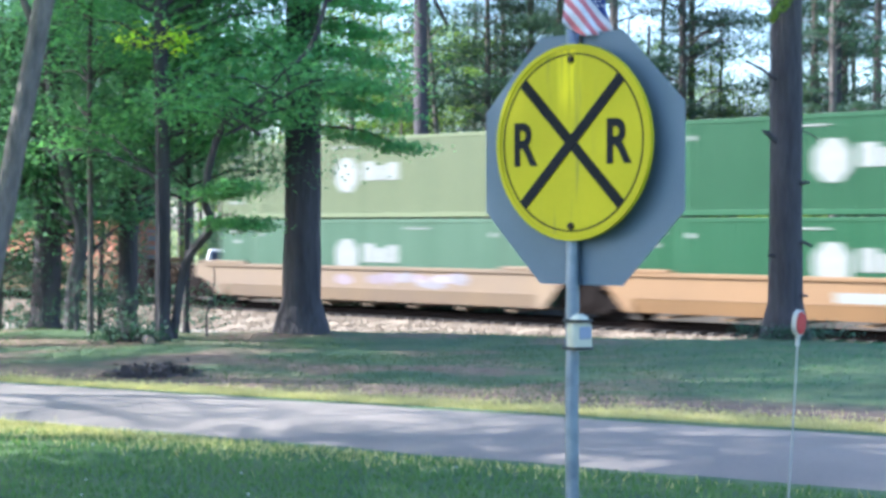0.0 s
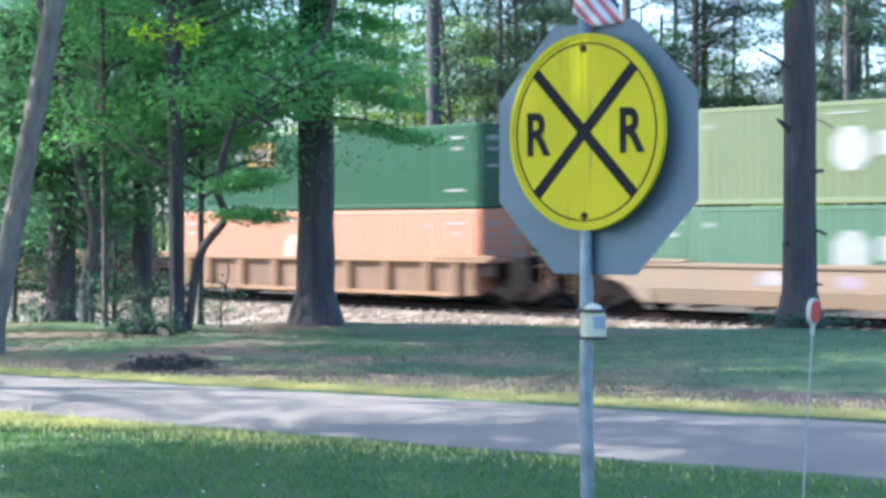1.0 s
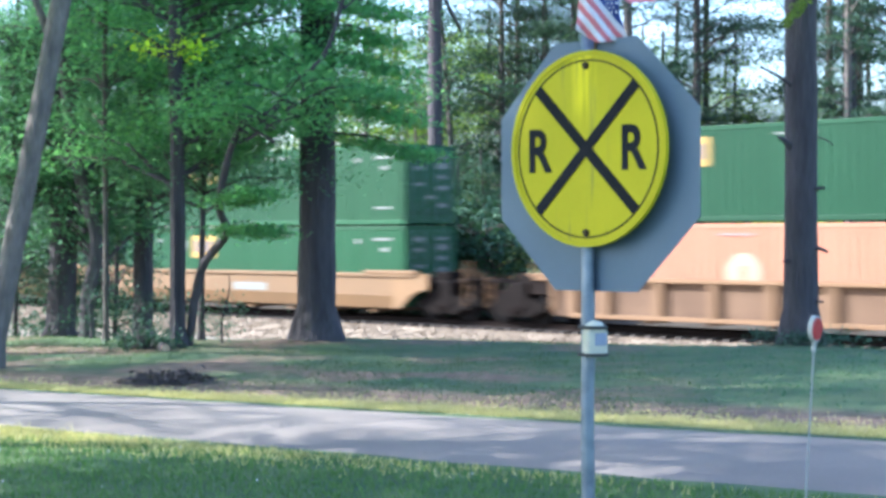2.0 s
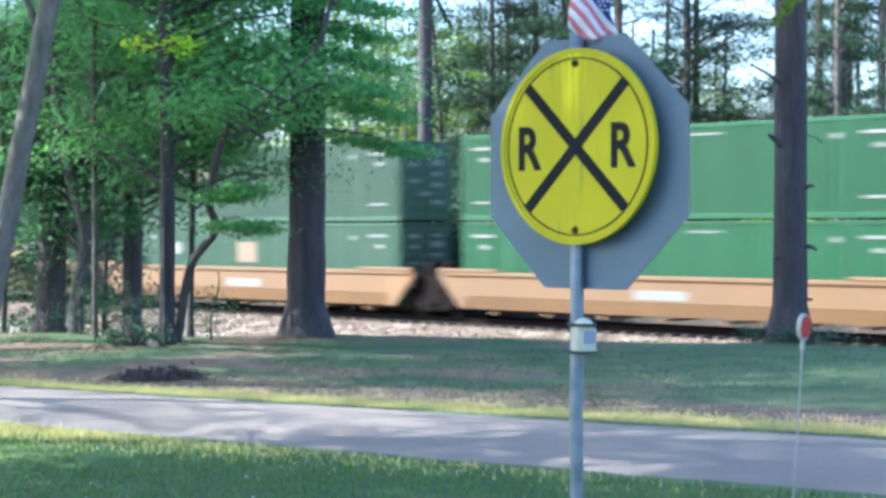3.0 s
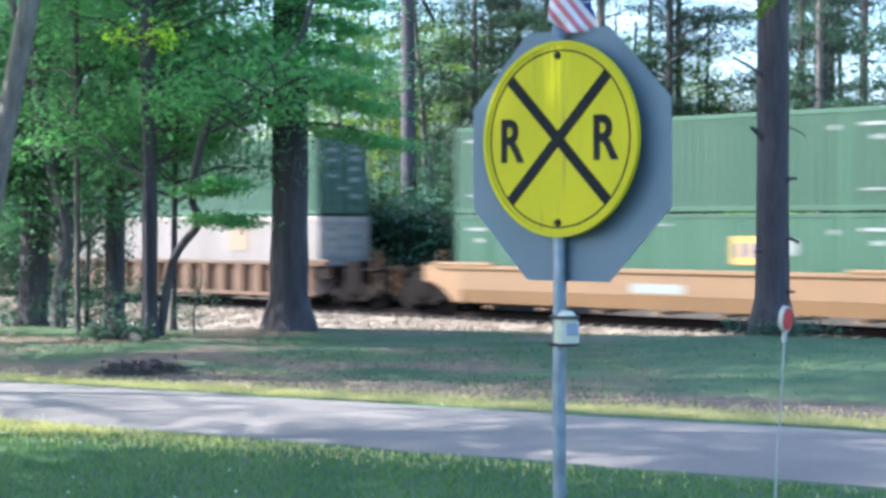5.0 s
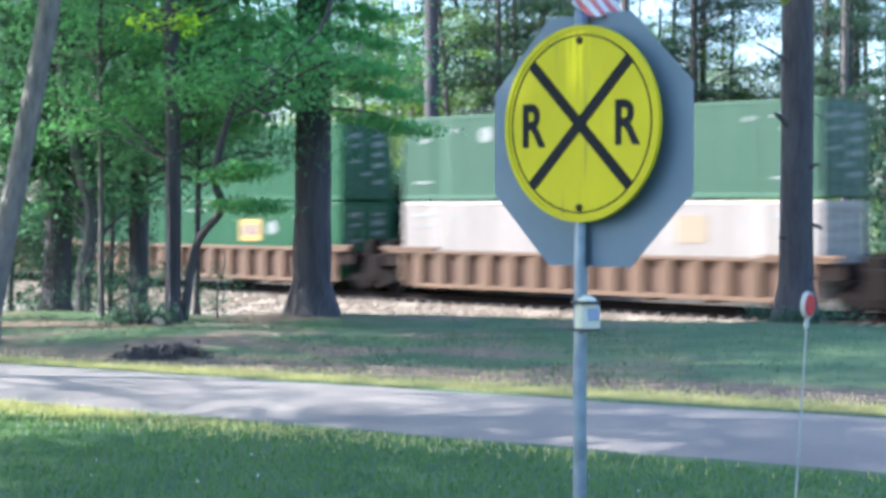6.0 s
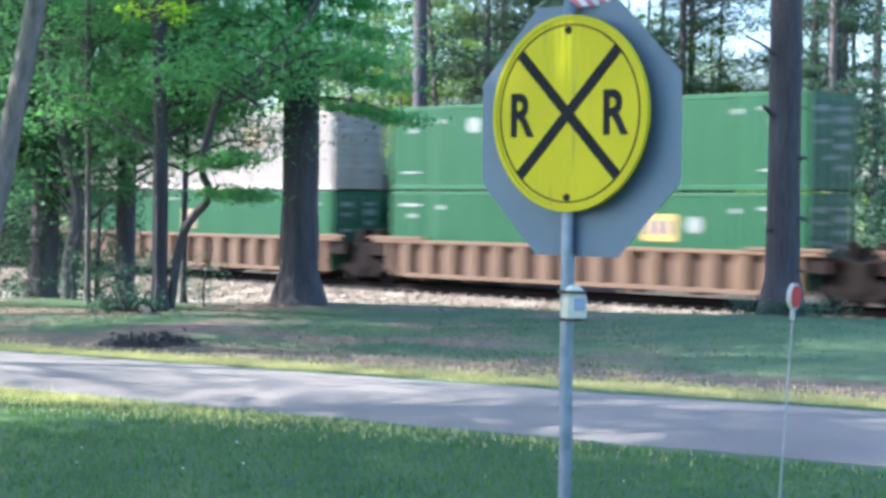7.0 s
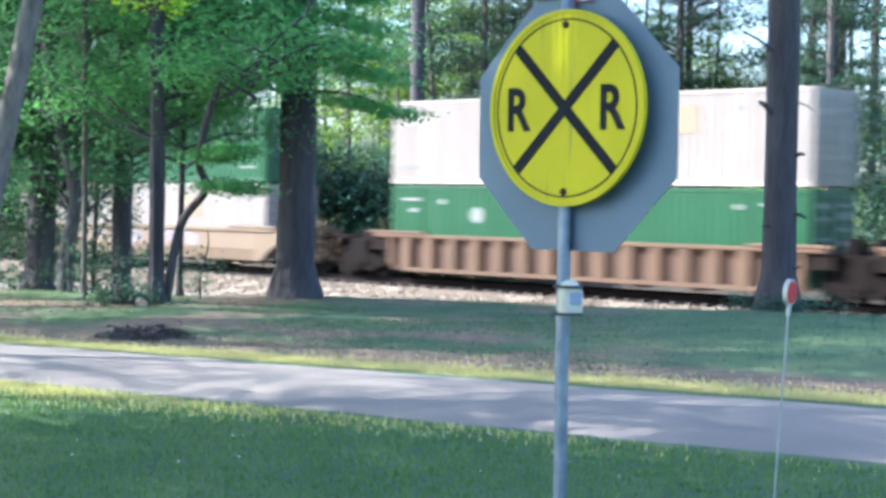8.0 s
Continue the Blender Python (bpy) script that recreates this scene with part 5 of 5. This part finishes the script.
    for x, y in ((-2.6, 80), (-1.7, 77), (-0.2, 78.5)):
        plant(2, Vector((x, y, 0)), rng.uniform(0.62, 0.76))
    for x, y in ((12.2, 74), (13.6, 77), (14.6, 73), (17.5, 80), (14.4, 88), (16.5, 92), (12.6, 90)):
        plant(2, Vector((x, y, 0)), rng.uniform(0.74, 0.84))
    for x, y in ((8.5, 71.5), (3, 76), (18.5, 66)):
        plant(3, Vector((x, y, 0)), rng.uniform(0.85, 1.05))
    for x, y in ((-3.4, 66), (-4.8, 69), (-2.4, 64.5), (-6.2, 71), (-1.2, 70), (0.3, 66), (1.2, 67)):
        plant(3, Vector((x, y, 0)), rng.uniform(0.48, 0.58))
    for x, y in ((1.9, 74), (2.9, 77), (3.9, 74), (5.0, 72), (10.2, 70), (11.4, 76), (17.6, 73)):
        plant(6, Vector((x, y, 0)), rng.uniform(0.9, 1.1))
    for x, y in ((-0.8, 66), (16.2, 68.5)):
        plant(7, Vector((x, y, 0)))
    for x, y in ((-3.3, 65.4), (-2.4, 64.6), (-4.4, 66.4), (-1.4, 64.0), (0.2, 63.0), (1.4, 62.2)):
        plant(4, Vector((x, y, 0)), rng.uniform(1.3, 1.6))
    for i in range(46):
        s = -60 + 110 * (i + rng.uniform(0.1, 0.9)) / 46
        plant(rng.choice([4, 4, 4, 5]), TRACK_O + ALONG * s + ACROSS * rng.uniform(10.5, 20), rng.uniform(0.8, 1.3))


make_near_trees()
make_brush()
make_weeds()
make_shade_trees()
make_far_woods()


# ---- grass and litter ----
def make_grass():
    nr = np.random.default_rng(5)
    x = nr.uniform(-6, 5, 90000)
    y = nr.uniform(8.2, 16.5, 90000)
    keep = [(a, b, 0.0) for a, b in zip(x, y) if b < lane_y(LANE_NEAR, a) + 0.04]
    tagged(mesh_ob("lawn_grass", blades(nr, keep, 0.038, 0.006), GRASS), "short mown green lawn grass", "grass", kind="stuff")
    x = nr.uniform(-6.5, 5.5, 36000)
    y = nr.gamma(1.9, 0.24, 36000) * np.clip(0.55 + 0.06 * (x + 3), 0.45, 0.85)
    spots = [(a, lane_y(LANE_FAR, a) - 0.03 + b, 0.0) for a, b in zip(x, y)]
    tagged(mesh_ob("verge_grass", blades(nr, spots, 0.026, 0.007), GRASS_DRY_SUN), "yellowish rough grass along the lane's edge", "grass", kind="stuff")
    # the sunlit strip at the lawn's edge, painted as paler blades
    x = -6.0 + nr.gamma(2.2, 0.9, 14000)
    y = nr.gamma(1.6, 0.16, 14000)
    spots = [(a, lane_y(LANE_NEAR, a) + 0.03 - b, 0.0) for a, b in zip(x, y)]
    tagged(mesh_ob("lawn_edge_grass", blades(nr, spots, 0.045, 0.007), GRASS_DRY_SUN), "pale grass at the lawn's edge, sunlight in its colour", "grass", kind="stuff")
    x = nr.uniform(-9, 3, 60000)
    y = nr.uniform(13.5, 27, 60000)
    spots = [(a, b, ground_z(a, b)) for a, b in zip(x, y) if b > lane_y(LANE_FAR, a) + nr.uniform(0.4, 1.6) and noise.noise((a * 0.5, b * 0.5, 3.1)) > nr.uniform(-0.35, 0.45) and a < 2.5]
    x = nr.uniform(-0.5, 8, 22000)
    y = nr.uniform(13.5, 27, 22000)
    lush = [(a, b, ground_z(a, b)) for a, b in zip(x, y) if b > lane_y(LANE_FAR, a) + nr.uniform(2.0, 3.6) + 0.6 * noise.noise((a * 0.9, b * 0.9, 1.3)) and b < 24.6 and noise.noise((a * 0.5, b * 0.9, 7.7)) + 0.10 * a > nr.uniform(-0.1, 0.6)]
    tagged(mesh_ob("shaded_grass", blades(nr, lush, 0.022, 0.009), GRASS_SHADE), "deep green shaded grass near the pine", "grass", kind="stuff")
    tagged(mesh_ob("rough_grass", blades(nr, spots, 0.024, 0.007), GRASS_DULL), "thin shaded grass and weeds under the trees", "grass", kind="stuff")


def make_lawn_flowers():
    """White clover heads dotted over the lawn."""
    rng = random.Random(31)
    bm = bmesh.new()
    for i in range(24):
        x, y = rng.uniform(-3.5, 3.2), rng.uniform(8.6, 13.0)
        if y < lane_y(LANE_NEAR, x) - 0.1:
            bmesh.ops.create_icosphere(bm, subdivisions=1, radius=rng.uniform(0.004, 0.010), matrix=Matrix.Translation((x, y, rng.uniform(0.04, 0.07))))
    tagged(part("clover_flowers", bm, FLOWER), "scattered white clover heads in the lawn", "flowers", kind="stuff")
    nr = np.random.default_rng(12)
    spots = []
    for i in range(8):
        x = -5.1 + 0.13 * i * (0.8 + 0.4 * rng.random())
        for k in range(16):
            a = x + rng.gauss(0, 0.05)
            spots.append((a, lane_y(LANE_FAR, a) + 0.25 + rng.gauss(0, 0.06), 0.0) if i < 6 else (a + 0.9, lane_y(LANE_NEAR, a + 0.9) - 0.1 + rng.gauss(0, 0.04), 0.0))
    tagged(mesh_ob("tall_grass", blades(nr, spots, 0.11, 0.004), GRASS_DRY_SUN), "tall seeding grass tufts on the verge", "grass", kind="stuff")


make_grass()
make_lawn_flowers()


# ---- what moves ----
def motions():
    times = [0.0, 0.1, 0.4] + [0.5 * i for i in range(2, 16)] + [7.6, 7.9, 8.0]
    for ob, s, z in MOVING:
        walk(ob, [(t, track_pose(s + SPEED * t, HALF, RAIL_Z + z)) for t in times])
    step = math.degrees(SPEED / FPS / 0.457)
    for ob, x, z in WHEELSETS:
        walk(ob, [(k / FPS, pose(x, 0, z, 0, step * k, 0)) for k in range(241)])
    sway = [(0.0, 0, 0), (0.5, 3, -4), (1.0, 4, -9), (1.5, 3, -6), (2.0, 3, -4), (2.75, -1, 5), (3.5, 0, 2), (4.0, 2, -3), (4.5, 0, 0), (5.2, 3, -6), (6.0, 0, 3), (7.0, 2, -4), (8.0, 0, 0)]
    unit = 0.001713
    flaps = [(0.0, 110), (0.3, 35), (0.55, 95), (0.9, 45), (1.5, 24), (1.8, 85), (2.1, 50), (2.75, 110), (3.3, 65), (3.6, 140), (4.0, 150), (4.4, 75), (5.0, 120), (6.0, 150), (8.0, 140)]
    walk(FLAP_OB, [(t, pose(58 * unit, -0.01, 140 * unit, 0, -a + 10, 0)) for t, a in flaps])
    walk(FLAG_OB, [(t, pose(*FLAG_AT, a, 0, b)) for t, a, b in sway])


motions()
